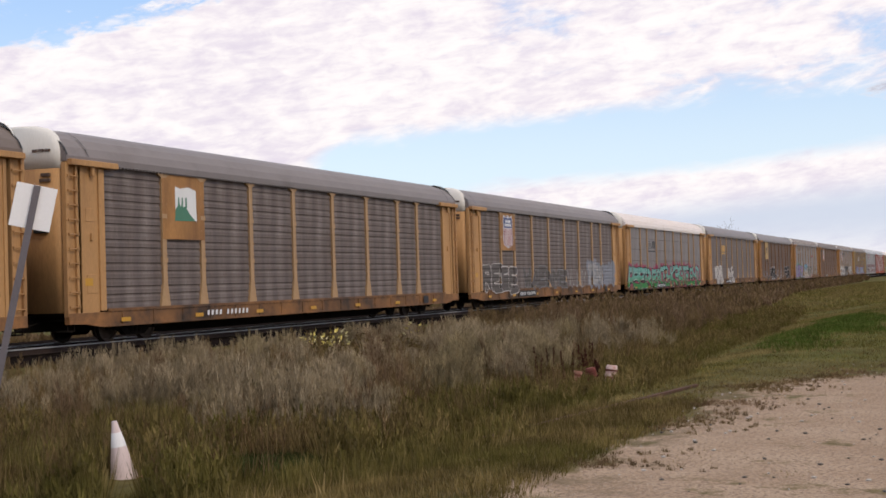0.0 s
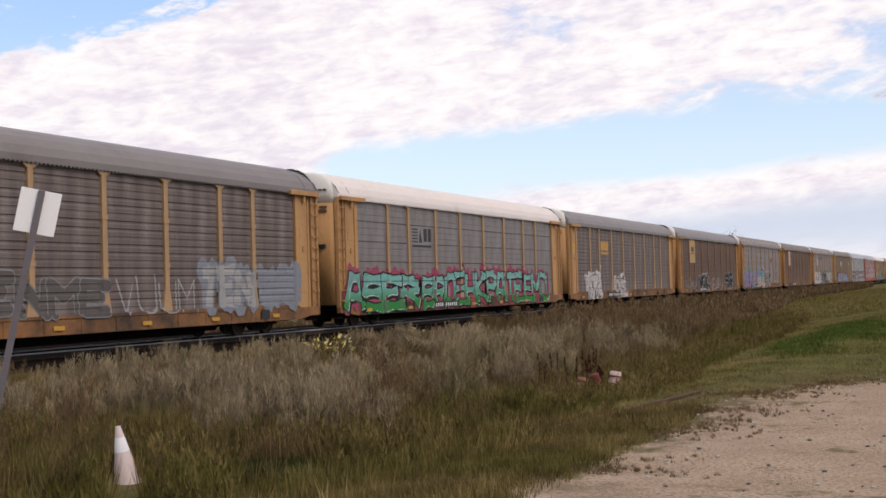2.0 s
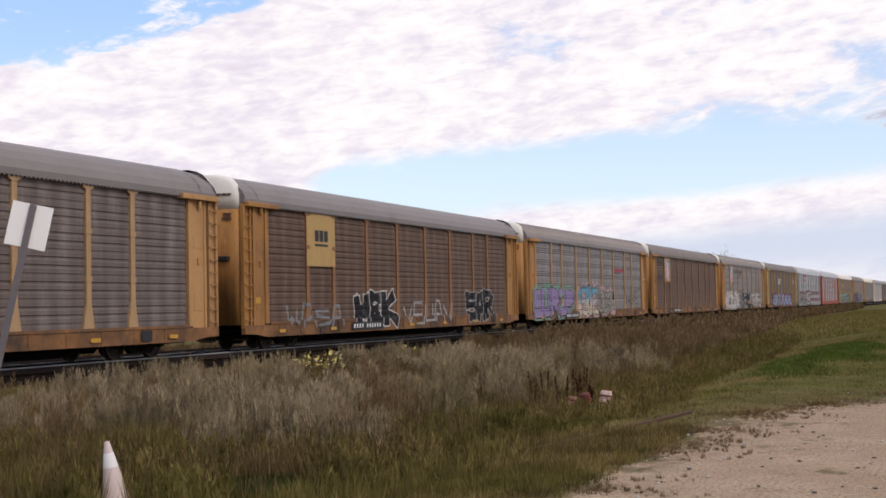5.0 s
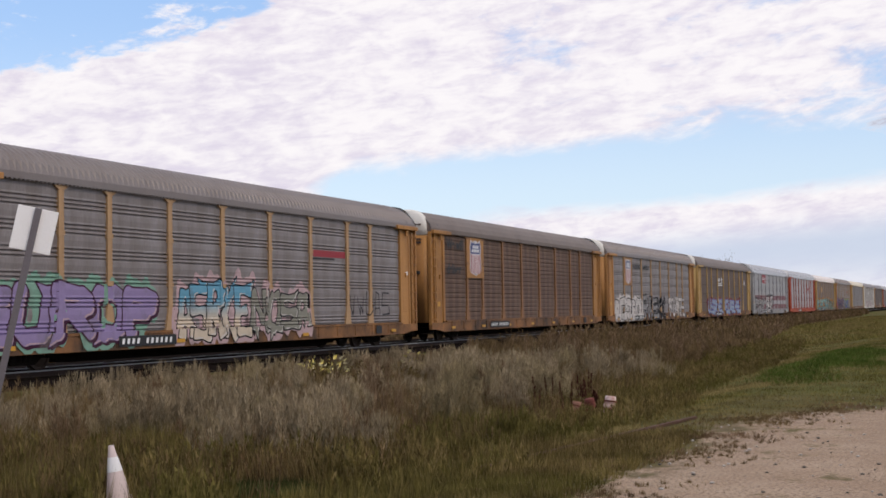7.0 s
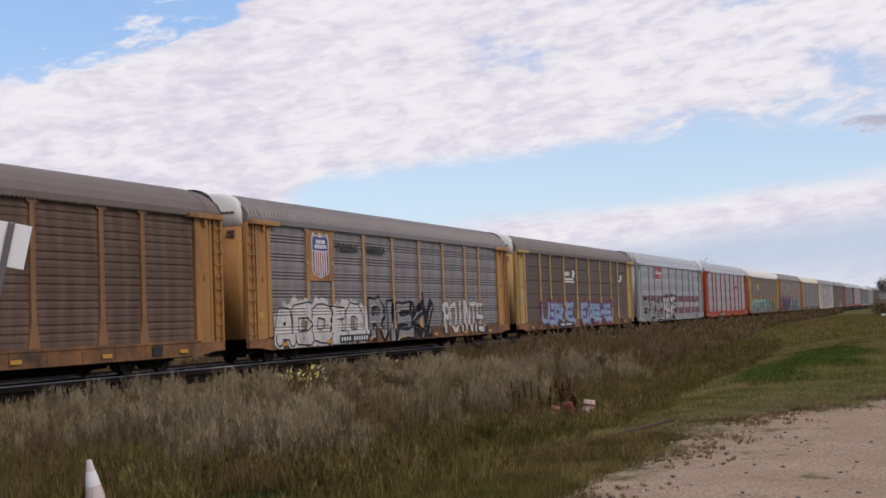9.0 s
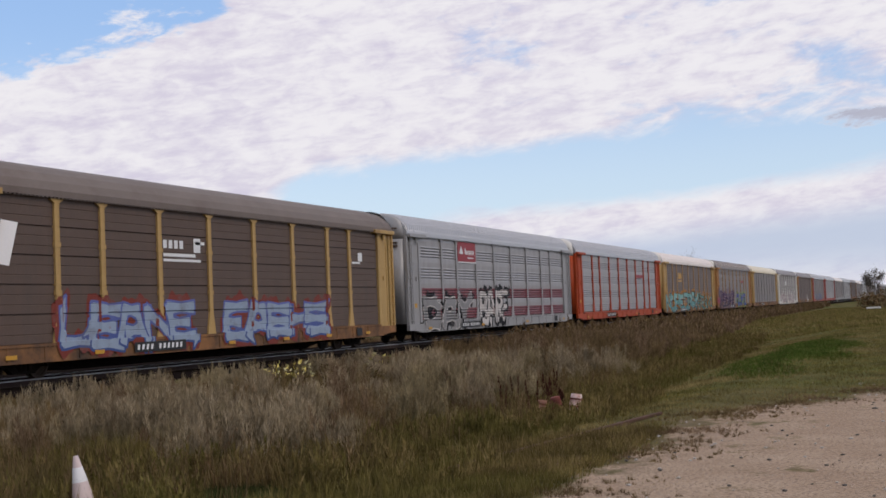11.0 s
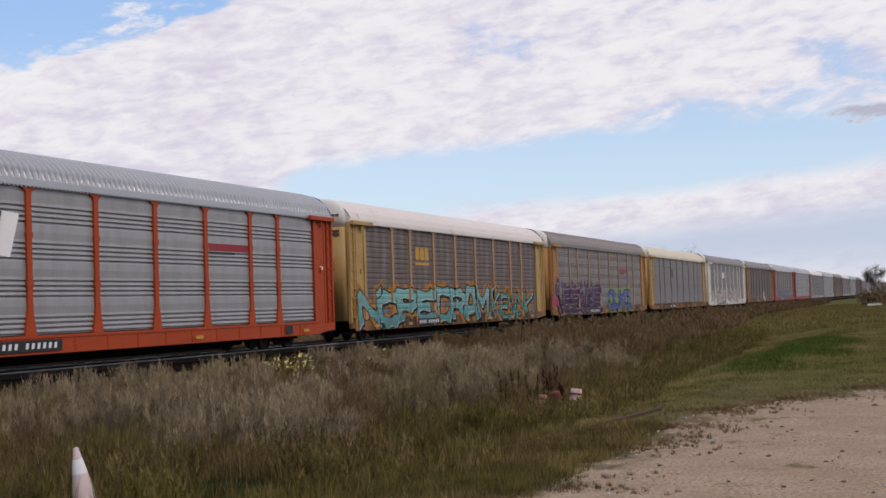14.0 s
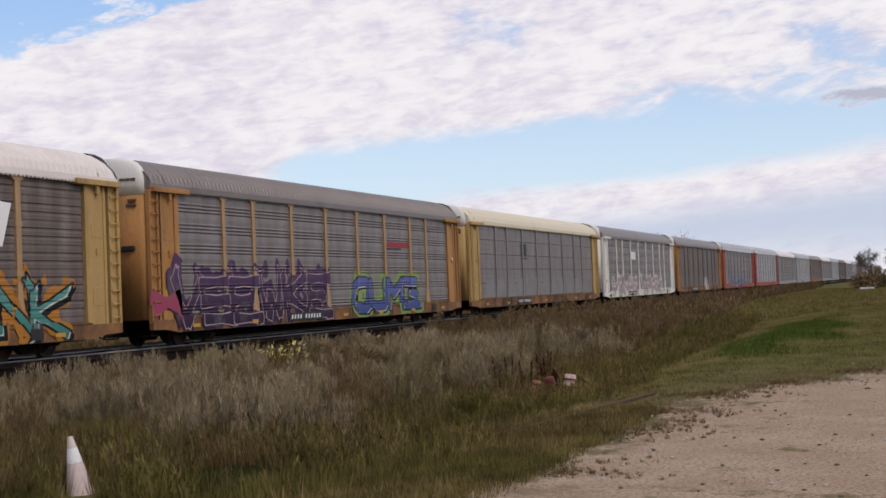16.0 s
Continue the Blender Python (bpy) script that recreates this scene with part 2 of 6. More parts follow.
def rod(bm, p, q, r, sides=8, r2=None):
    p, q = Vector(p), Vector(q)
    turn = (q - p).to_track_quat("Z", "Y").to_matrix()
    rings = []
    for c, rad in ((p, r), (q, r if r2 is None else r2)):
        rings.append([bm.verts.new(c + turn @ Vector((rad * math.cos(2 * math.pi * i / sides), rad * math.sin(2 * math.pi * i / sides), 0))) for i in range(sides)])
    for i in range(sides):
        j = (i + 1) % sides
        bm.faces.new((rings[0][i], rings[0][j], rings[1][j], rings[1][i]))
    bm.faces.new(rings[0][::-1])
    bm.faces.new(rings[1])


def mesh_of(name, bm, smooth=False, bevel=0.0):
    if bevel:
        bmesh.ops.bevel(bm, geom=bm.edges[:], offset=bevel, segments=1, affect="EDGES", clamp_overlap=True)
    bmesh.ops.recalc_face_normals(bm, faces=bm.faces[:])
    me = bpy.data.meshes.new(name)
    bm.to_mesh(me)
    bm.free()
    me.materials.append(None)
    if smooth:
        me.polygons.foreach_set("use_smooth", [True] * len(me.polygons))
    return me


def piece(name, me, mat, parent, label="", at=None):
    """A mesh as a part; the material is the object's own, so that alike parts share one mesh."""
    ob = new(name, me)
    ob.material_slots[0].link = "OBJECT"
    ob.material_slots[0].material = mat
    ob.parent = parent
    if at is not None:
        ob.matrix_basis = at
    if label:
        ob["label"] = label
    return ob


def part(name, bm, mat, parent, label="", smooth=False, bevel=0.0):
    return piece(name, mesh_of(name, bm, smooth, bevel), mat, parent, label)


# ---- ground ----
TRACK = 23.19   # y of the track's middle; rail heads at z = 0


def ground_z(x, y):
    def step(v, a, b):
        u = min(1, max(0, (v - a) / (b - a)))
        return u * u * (3 - 2 * u)
    z = -0.35 - 0.45 * step(y, 3.6, 8.0)
    z += 0.45 * step(y, 18.5, 20.6) - 0.45 * step(y, 25.8, 28)
    z += 0.05 * noise.noise((x * 0.25, y * 0.25, 0)) * step(y, 1, 5)
    return z


# ---- train ----
PERIOD = 28.45      # coupled length of a car
SCREEN = 23.675     # length of the screened side
SPEED = 20.97
FIRST = 28.477 + SCREEN / 2   # middle of car 0 at the start
HALF = SCREEN / 2
END = HALF + 1.62
SIDE = 1.50
SILL0, SILL1, EAVE, CREST = 0.44, 0.90, 4.80, 5.80
POSTS = [2.74, 4.74, 7.57, 10.41, 13.31, 16.14, 19.00, 20.95]


def screen_profile(kind):
    """Relief of a side screen, as depth and height: slots between flat bands (ribbed, banded), even shallow ribs (soft), or wide sheets with open joints (flat)."""
    prof = []
    z, top = SILL1 + 0.02, EAVE - 0.03
    if kind in ("ribbed", "banded"):
        n, slots, flat, deep = (6, 3, 0.45, 0.036) if kind == "ribbed" else (4, 4, 0.42, 0.065)
        h = (top - z) / n
        for i in range(n):
            a = z + (i * h)
            for k in range(slots):
                s = a + (0.03 + (0.97 - flat) / slots * k) * h
                prof += [(0.010, s), (deep, s + 0.012), (deep, s + 0.036), (-0.010, s + 0.055), (-0.010, s + 0.080)]
            prof += [(0.0, a + (1 - flat) * h), (-0.008, a + (1 - flat * 0.5) * h), (0.0, a + h - 0.01)]
    elif kind == "soft":
        n = 18
        h = (top - z) / n
        for i in range(n):
            a = z + i * h
            deep = 0.020 if i % 3 else 0.008
            prof += [(0.0, a), (0.0, a + 0.36 * h), (deep, a + 0.55 * h), (deep, a + 0.75 * h), (-0.006, a + 0.90 * h)]
    else:
        n = 5
        h = (top - z) / n
        for i in range(n):
            a = z + i * h
            prof += [(0.0, a + 0.02), (0.0, a + 0.3 * h), (0.012, a + 0.32 * h), (0.0, a + 0.34 * h), (0.0, a + 0.64 * h), (0.012, a + 0.66 * h), (0.0, a + 0.68 * h), (0.0, a + h - 0.02), (0.06, a + h - 0.015), (0.06, a + h + 0.01)]
    prof.append((0.0, top))
    return prof


def screen_mesh(width, kind):
    """One bay of steel side screen."""
    bm = bmesh.new()
    z, top = SILL1 + 0.02, EAVE - 0.03
    prof = screen_profile(kind)
    a = [bm.verts.new((0, -SIDE + 0.06 + d, zz)) for d, zz in prof]
    b = [bm.verts.new((width, -SIDE + 0.06 + d, zz)) for d, zz in prof]
    back = [bm.verts.new((x, -SIDE + 0.16, zz)) for x, zz in ((0, z), (width, z), (width, top), (0, top))]
    for i in range(len(a) - 1):
        bm.faces.new((a[i], b[i], b[i + 1], a[i + 1]))
    bm.faces.new((back[0], back[3], back[2], back[1]))
    bm.faces.new((a[-1], b[-1], back[2], back[3]))
    bm.faces.new((a[0], back[0], back[1], b[0]))
    return mesh_of("screen", bm)


def post_mesh():
    """An upright with a flared foot and a T-shaped cap."""
    bm = bmesh.new()
    prism(bm, [(-0.10, EAVE - 0.12), (-0.10, 1.62), (-0.24, SILL1 - 0.02), (0.24, SILL1 - 0.02), (0.10, 1.62), (0.10, EAVE - 0.12)], -SIDE, -SIDE + 0.10)
    prism(bm, [(-0.26, EAVE + 0.03), (-0.26, EAVE - 0.08), (-0.10, EAVE - 0.17), (0.10, EAVE - 0.17), (0.26, EAVE - 0.08), (0.26, EAVE + 0.03)], -SIDE - 0.012, -SIDE + 0.08)
    for z in (2.18, 3.46):   # joint brackets
        box(bm, -0.13, 0.13, -SIDE - 0.014, -SIDE + 0.06, z, z + 0.13)
    for i in range(9):   # bolts
        z = 1.7 + i * 0.36
        for x in (-0.115, 0.095):
            box(bm, x, x + 0.02, -SIDE - 0.01, -SIDE + 0.05, z, z + 0.03)
    return mesh_of("post", bm)


def sill_mesh():
    bm = bmesh.new()
    prism(bm, [(-END + 0.02, SILL1 - 0.06), (-END + 0.02, 0.56), (-HALF - 0.9, 0.54), (-HALF - 0.2, SILL0), (HALF + 0.2, SILL0), (HALF + 0.9, 0.54), (END - 0.02, 0.56), (END - 0.02, SILL1 - 0.06)], -SIDE - 0.03, -SIDE + 0.12)
    box(bm, -HALF, HALF, -SIDE - 0.055, -SIDE - 0.03, SILL1 - 0.05, SILL1 + 0.03)
    box(bm, -HALF, HALF, -SIDE - 0.045, -SIDE - 0.03, SILL0, SILL0 + 0.05)
    x = -HALF + 0.6
    while x < HALF:
        box(bm, x, x + 0.05, -SIDE - 0.05, -SIDE - 0.03, SILL0 + 0.05, SILL1 - 0.05)
        x += 1.45
    return mesh_of("side_sill", bm)


ARCH = [(-1.52, EAVE + 0.0), (-1.52, EAVE + 0.16), (-1.40, EAVE + 0.40), (-1.18, EAVE + 0.64), (-0.90, EAVE + 0.82), (-0.55, EAVE + 0.94), (-0.2, CREST - 0.01)]
ARCH = ARCH + [(-y, z) for y, z in ARCH[::-1]]


def roof_mesh(ribbed, height=0.095):
    """The arched roof; ribs run across it."""
    bm = bmesh.new()
    x0, x1 = -END + 0.05, END - 0.05
    xs = [x0]
    pitch = 0.24
    n = int((x1 - x0 - 0.4) / pitch)
    for i in range(n):
        a = x0 + 0.2 + i * pitch
        xs += [a, a + 0.05, a + 0.12, a + 0.17] if ribbed else ([a] if i % 6 == 0 else [])
    xs.append(x1)
    rings = []
    for i, x in enumerate(xs):
        up = 0.0
        if ribbed and 0 < i < len(xs) - 1 and (i - 1) % 4 in (1, 2):
            up = height
        drop = 0.0
        if abs(x) > END - 0.9:
            drop = 0.05 * ((abs(x) - END + 0.9) / 0.85) ** 2
        ring = []
        for k, (y, z) in enumerate(ARCH):
            s = 1.0 if k in (0, 1, len(ARCH) - 1, len(ARCH) - 2) else 1 + up / 1.5
            lift = up if 1 < k < len(ARCH) - 2 else 0
            ring.append(bm.verts.new((x, y * s, z + lift * 0.7 - drop * (z - EAVE))))
        rings.append(ring)
    for a, b in zip(rings, rings[1:]):
        for k in range(len(ARCH) - 1):
            bm.faces.new((a[k], b[k], b[k + 1], a[k + 1]))
    bm.faces.new(rings[0])
    bm.faces.new(rings[-1][::-1])
    return mesh_of("roof", bm)


def roof_rail_mesh():
    """Trim along the eave, with the ends of the roof's corrugations under it."""
    bm = bmesh.new()
    x = -END + 0.5
    while x < END - 0.6:
        box(bm, x, x + 0.075, -1.565, -1.50, EAVE - 0.055, EAVE - 0.018)
        x += 0.16
    for s in (-1, 1):
        box(bm, -END + 0.3, END - 0.3, s * 1.545 - 0.025, s * 1.545 + 0.025, EAVE - 0.02, EAVE + 0.05)
    return mesh_of("eave_rail", bm)


def seam_mesh(at, wide):
    """Dark sealing strip over the roof, near one end."""
    bm = bmesh.new()
    for x, w in ((at, wide),):
        rings = []
        for dx in (0, w):
            drop = 0.05 * max(0, (abs(x + dx) - END + 0.9) / 0.85) ** 2
            rings.append([bm.verts.new((x + dx, y * 1.012, z + 0.012 - drop * (z - EAVE))) for y, z in ARCH[1:-1]])
        for k in range(len(ARCH) - 3):
            bm.faces.new((rings[0][k], rings[1][k], rings[1][k + 1], rings[0][k + 1]))
    return mesh_of("roof_seam", bm)


def end_panel_mesh():
    """The plate between the screens and the end of the car, with its corner post (right-hand end)."""
    bm = bmesh.new()
    box(bm, HALF + 0.02, HALF + 0.26, -SIDE - 0.015, -SIDE + 0.14, SILL1 - 0.02, EAVE - 0.02)
    box(bm, HALF + 0.26, END - 0.62, -SIDE + 0.03, -SIDE + 0.10, SILL1 - 0.12, EAVE - 0.02)
    box(bm, END - 0.74, END - 0.62, -SIDE, -SIDE + 0.12, SILL1 - 0.12, EAVE - 0.02)
    box(bm, HALF + 0.34, HALF + 0.78, -SIDE + 0.018, -SIDE + 0.03, 3.25, 3.6)   # stencil frame plate
    box(bm, HALF + 0.34, HALF + 0.78, -SIDE + 0.018, -SIDE + 0.03, 1.35, 1.85)
    box(bm, HALF + 0.52, HALF + 0.60, -SIDE - 0.02, -SIDE + 0.03, 2.75, 2.95)    # latch
    return mesh_of("end_panel", bm, bevel=0.008)


def header_mesh():
    bm = bmesh.new()
    box(bm, HALF - 0.45, END - 0.1, -SIDE - 0.16, -SIDE + 0.10, EAVE - 0.10, EAVE + 0.06)
    box(bm, HALF + 0.5, HALF + 0.62, -SIDE - 0.10, -SIDE - 0.02, EAVE - 0.35, EAVE - 0.1)
    return mesh_of("header", bm, bevel=0.012)


def corner_mesh(x0, x1, y0, y1):
    """One upright of the corner column that carries the ladder."""
    bm = bmesh.new()
    box(bm, END + x0, END + x1, -SIDE + y0, -SIDE + y1, 0.75, EAVE - 0.03)
    return mesh_of("corner_post", bm, bevel=0.008)


def ladder_mesh():
    bm = bmesh.new()
    rod(bm, (END - 0.45, -SIDE - 0.035, 0), (END - 0.09, -SIDE - 0.035, 0), 0.02, 6)
    for x in (END - 0.45, END - 0.09):
        box(bm, x - 0.025, x + 0.025, -SIDE - 0.055, -SIDE - 0.018, -0.035, 0.035)
    return mesh_of("rung", bm)


def door_outline(z0, z1, inset=0.0):
    """Plan of a curved clamshell end door, as x, y points for the right-hand end."""
    pts = []
    for i in range(13):
        a = math.pi * i / 12
        pts.append((END - 0.10 + 0.26 * math.sin(a) ** 0.6, -1.36 * math.cos(a)))
    return pts


def rounded(me):
    """Smooth curved skin with flat end caps."""
    me.polygons.foreach_set("use_smooth", [len(p.vertices) < 5 for p in me.polygons])
    return me


def door_mesh(z0, z1, top):
    bm = bmesh.new()
    pts = door_outline(z0, z1)
    rows = []
    steps = [(z0, 1), (z1, 1)] if not top else [(z0, 1), (EAVE + 0.30, 1), (EAVE + 0.48, 0.97), (EAVE + 0.66, 0.90), (EAVE + 0.80, 0.79), (EAVE + 0.90, 0.64), (CREST - 0.03, 0.42)]
    for z, k in steps:
        back = 0.0 if z < EAVE else 0.07 * (z - EAVE) ** 2
        rows.append([bm.verts.new((x - back, y * k, z)) for x, y in pts])
    for a, b in zip(rows, rows[1:]):
        for i in range(len(pts) - 1):
            bm.faces.new((a[i], a[i + 1], b[i + 1], b[i]))
    bm.faces.new(rows[-1])
    bm.faces.new(rows[0][::-1])
    return rounded(mesh_of("door", bm))


def deck_mesh():
    bm = bmesh.new()
    box(bm, -END + 0.1, END - 0.1, -SIDE + 0.13, SIDE - 0.13, 0.80, 0.92)
    return mesh_of("deck", bm)


def centre_sill_mesh():
    bm = bmesh.new()
    prism(bm, [(-END, 0.795), (-END, 0.36), (-8.6, 0.32), (-7.4, 0.13), (7.4, 0.13), (8.6, 0.32), (END, 0.36), (END, 0.795)], -0.26, 0.26)
    for i in range(-7, 8):
        box(bm, i * 1.45 - 0.06, i * 1.45 + 0.06, -1.36, 1.36, 0.45, 0.795)
    box(bm, -2.2, -1.2, -1.1, -0.5, 0.36, 0.72)       # brake reservoir and valve
    rod(bm, (0.4, -0.8, 0.5), (1.7, -0.8, 0.5), 0.17, 10)
    rod(bm, (-7, 0.5, 0.55), (7, 0.5, 0.55), 0.03, 6)
    return mesh_of("centre_sill", bm)


def coupler_mesh():
    bm = bmesh.new()
    box(bm, END, END + 0.55, -0.10, 0.10, 0.68, 0.9)
    box(bm, END + 0.5, PERIOD / 2 - 0.005, -0.17, 0.17, 0.64, 0.94)
    rod(bm, (END - 0.1, -0.5, 0.62), (PERIOD / 2 - 0.03, -0.25, 0.38), 0.03, 6)   # air hose
    rod(bm, (END - 0.15, -1.25, 0.66), (END - 0.15, 1.25, 0.66), 0.025, 6)        # uncoupling rod
    box(bm, END - 0.35, END - 0.05, -1.42, -1.05, 0.36, 0.40)                     # sill step
    for x in (END - 0.34, END - 0.08):
        box(bm, x - 0.015, x + 0.015, -1.44, -1.40, 0.36, 0.80)
    return mesh_of("coupler", bm, bevel=0.01)


def truck_mesh():
    bm = bmesh.new()
    for s in (-1, 1):
        y = s * 1.0
        prism(bm, [(-1.15, 0.52), (-1.10, 0.34), (-0.66, 0.33), (-0.42, 0.16), (0.42, 0.16), (0.66, 0.33), (1.10, 0.34), (1.15, 0.52), (0.7, 0.62), (0.3, 0.70), (-0.3, 0.70), (-0.7, 0.62)], y - 0.09, y + 0.09)
        for x in (-0.18, 0.0, 0.18):
            rod(bm, (x, y - s * 0.02 + s * 0.10, 0.24), (x, y + s * 0.10, 0.52), 0.07, 8)
        for x in (-0.89, 0.89):
            rod(bm, (x, y, 0.42), (x, y + s * 0.16, 0.42), 0.10, 10)
    box(bm, -0.22, 0.22, -1.0, 1.0, 0.3, 0.46)
    return mesh_of("truck_frame", bm)


def wheel_mesh():
    """A flanged wheel with a dished plate, its outer face towards -y."""
    bm = bmesh.new()
    prof = [(0.0, -0.84), (0.10, -0.86), (0.20, -0.83), (0.34, -0.80), (0.36, -0.83), (0.42, -0.83), (0.42, -0.73), (0.445, -0.72), (0.445, -0.69), (0.36, -0.69), (0.2, -0.74), (0.0, -0.74)]
    rings = [[bm.verts.new((max(r, 0.001) * math.cos(k * math.pi / 14), y, max(r, 0.001) * math.sin(k * math.pi / 14))) for k in range(28)] for r, y in prof]
    for p, q in zip(rings, rings[1:]):
        for i in range(28):
            bm.faces.new((p[i], p[(i + 1) % 28], q[(i + 1) % 28], q[i]))
    return mesh_of("wheel", bm)


def axle_mesh():
    bm = bmesh.new()
    rod(bm, (0, -0.95, 0), (0, 0.95, 0), 0.08, 10)
    return mesh_of("axle", bm)


FLIP = pose(0, 0, 0, 0, 0, 180)
MIRROR = Matrix.Diagonal((-1, 1, 1, 1))
bays = [0.0] + POSTS + [SCREEN]
SHARED = {
    "post": post_mesh(), "sill": sill_mesh(), "eave": roof_rail_mesh(),
    "roof_ribbed": roof_mesh(True), "roof_fine": roof_mesh(True, 0.04), "roof_smooth": roof_mesh(False),
    "panel": end_panel_mesh(), "header": header_mesh(), "corner": corner_mesh(-0.40, -0.12, 0.05, 0.09), "corner_in": corner_mesh(-0.50, -0.40, -0.02, 0.12), "corner_out": corner_mesh(-0.12, 0.0, -0.02, 0.12), "ladder": ladder_mesh(),
    "door": door_mesh(0.86, 4.62, False), "hood": door_mesh(4.625, CREST, True), "seams": [seam_mesh(END - 0.11, 0.06), seam_mesh(END - 0.95, 0.03), seam_mesh(-END + 0.05, 0.06), seam_mesh(-END + 0.92, 0.03)],
    "deck": deck_mesh(), "centre": centre_sill_mesh(), "coupler": coupler_mesh(), "truck": truck_mesh(), "wheel": wheel_mesh(), "axle": axle_mesh(),
}
for kind in ("ribbed", "banded", "soft", "flat"):
    for i in range(9):
        SHARED[kind, i] = screen_mesh(bays[i + 1] - bays[i] - 0.06, kind)


def mirrored(me):
    """The same mesh for the other end of the car."""
    bm = bmesh.new()
    bm.from_mesh(me)
    bmesh.ops.transform(bm, matrix=MIRROR, verts=bm.verts[:])
    bmesh.ops.reverse_faces(bm, faces=bm.faces[:])
    return mesh_of(me.name, bm)


for key in ("panel", "header", "corner", "corner_in", "corner_out", "ladder", "door", "hood", "coupler"):
    SHARED[key + "_l"] = mirrored(SHARED[key])
for key in ("door", "hood"):
    rounded(SHARED[key + "_l"])


def far_side_mesh():
    """The side turned away: the same uprights and screens in one mesh."""
    bm = bmesh.new()
    for i in range(9):
        n0 = len(bm.verts)
        bm.from_mesh(SHARED["flat", i])
        bm.verts.ensure_lookup_table()
        bmesh.ops.translate(bm, verts=bm.verts[n0:], vec=(-HALF + bays[i] + 0.03, 0, 0))
    for x in POSTS:
        n0 = len(bm.verts)
        bm.from_mesh(SHARED["post"])
        bm.verts.ensure_lookup_table()
        bmesh.ops.translate(bm, verts=bm.verts[n0:], vec=(-HALF + x, 0, 0))
    for key in ("panel", "panel_l", "corner", "corner_l", "corner_in", "corner_in_l", "corner_out", "corner_out_l"):
        bm.from_mesh(SHARED[key])
    bmesh.ops.transform(bm, matrix=FLIP, verts=bm.verts[:])
    return mesh_of("far_side", bm)


SHARED["far"] = far_side_mesh()


Y, YD, YP, YW = "yellow", "yellow_dirty", "yellow_pale", "yellow_worn"


def autorack(label, frame_mat, screen_mat, roof_mat, roof="smooth", screens="ribbed", posts=None, hood="white", sill=None, doors=None):
    """A covered railway car for motor vehicles: an empty at the middle of the car on the rail heads, with its parts."""
    car = tagged(new("autorack_car"), label, "railway car", "cars of the train")
    if screens == "ribbed" and screen_mat == "screen_dull":
        screens = "soft"
    if frame_mat in (Y, YD, YP, YW):
        sill = "yellow_soiled"
    if posts is None and frame_mat in (Y, YP, YW):
        posts = "post_tan"
    car["screens"] = screens
    fm, sm, rm = M[frame_mat], M[screen_mat], M[roof_mat]
    pm, dm = M[posts or frame_mat], M[doors or frame_mat]
    piece("roof", SHARED["roof_" + roof], rm, car)
    piece("eave_rail", SHARED["eave"], rm, car)
    for me in SHARED["seams"]:
        piece("roof_seam", me, M["black"], car, "black sealing strip")
    piece("side_sill", SHARED["sill"], M[sill or frame_mat], car)
    piece("side_sill", SHARED["sill"], M[sill or frame_mat], car, at=FLIP)
    piece("far_side", SHARED["far"], sm, car)
    for i in range(9):
        piece("screen_panel", SHARED[screens, i], sm, car, at=pose(-HALF + bays[i] + 0.03, 0, 0))
    for x in POSTS:
        piece("side_post", SHARED["post"], pm, car, at=pose(-HALF + x, 0, 0))
    for e in ("", "_l"):
        piece("end_panel", SHARED["panel" + e], fm, car)
        piece("header", SHARED["header" + e], fm, car)
        c = piece("corner_plate", SHARED["corner" + e], fm, car)
        piece("corner_post", SHARED["corner_in" + e], fm, car)
        piece("corner_post", SHARED["corner_out" + e], fm, car)
        for i in range(10):
            piece("rung", SHARED["ladder" + e], fm, c, at=pose(0, 0, 1.0 + 0.38 * i))
        d = piece("end_door", SHARED["door" + e], dm, car)
        piece("door_hood", SHARED["hood" + e], M[hood], d)
        piece("coupler", SHARED["coupler" + e], M["under"], car)
    piece("deck", SHARED["deck"], M["under"], car)
    piece("centre_sill", SHARED["centre"], M["under"], car)
    for s in (-10.05, 10.05):
        t = piece("truck", SHARED["truck"], M["under"], car, at=pose(s, 0, 0))
        for x in (-0.89, 0.89):
            piece("axle", SHARED["axle"], M["under"], t, at=pose(x, 0, 0.42))
            piece("wheel", SHARED["wheel"], M["wheel"], t, at=pose(x, 0, 0.42))
            piece("wheel", SHARED["wheel"], M["wheel"], t, at=pose(x, 0, 0.42, 0, 0, 180))
    return car


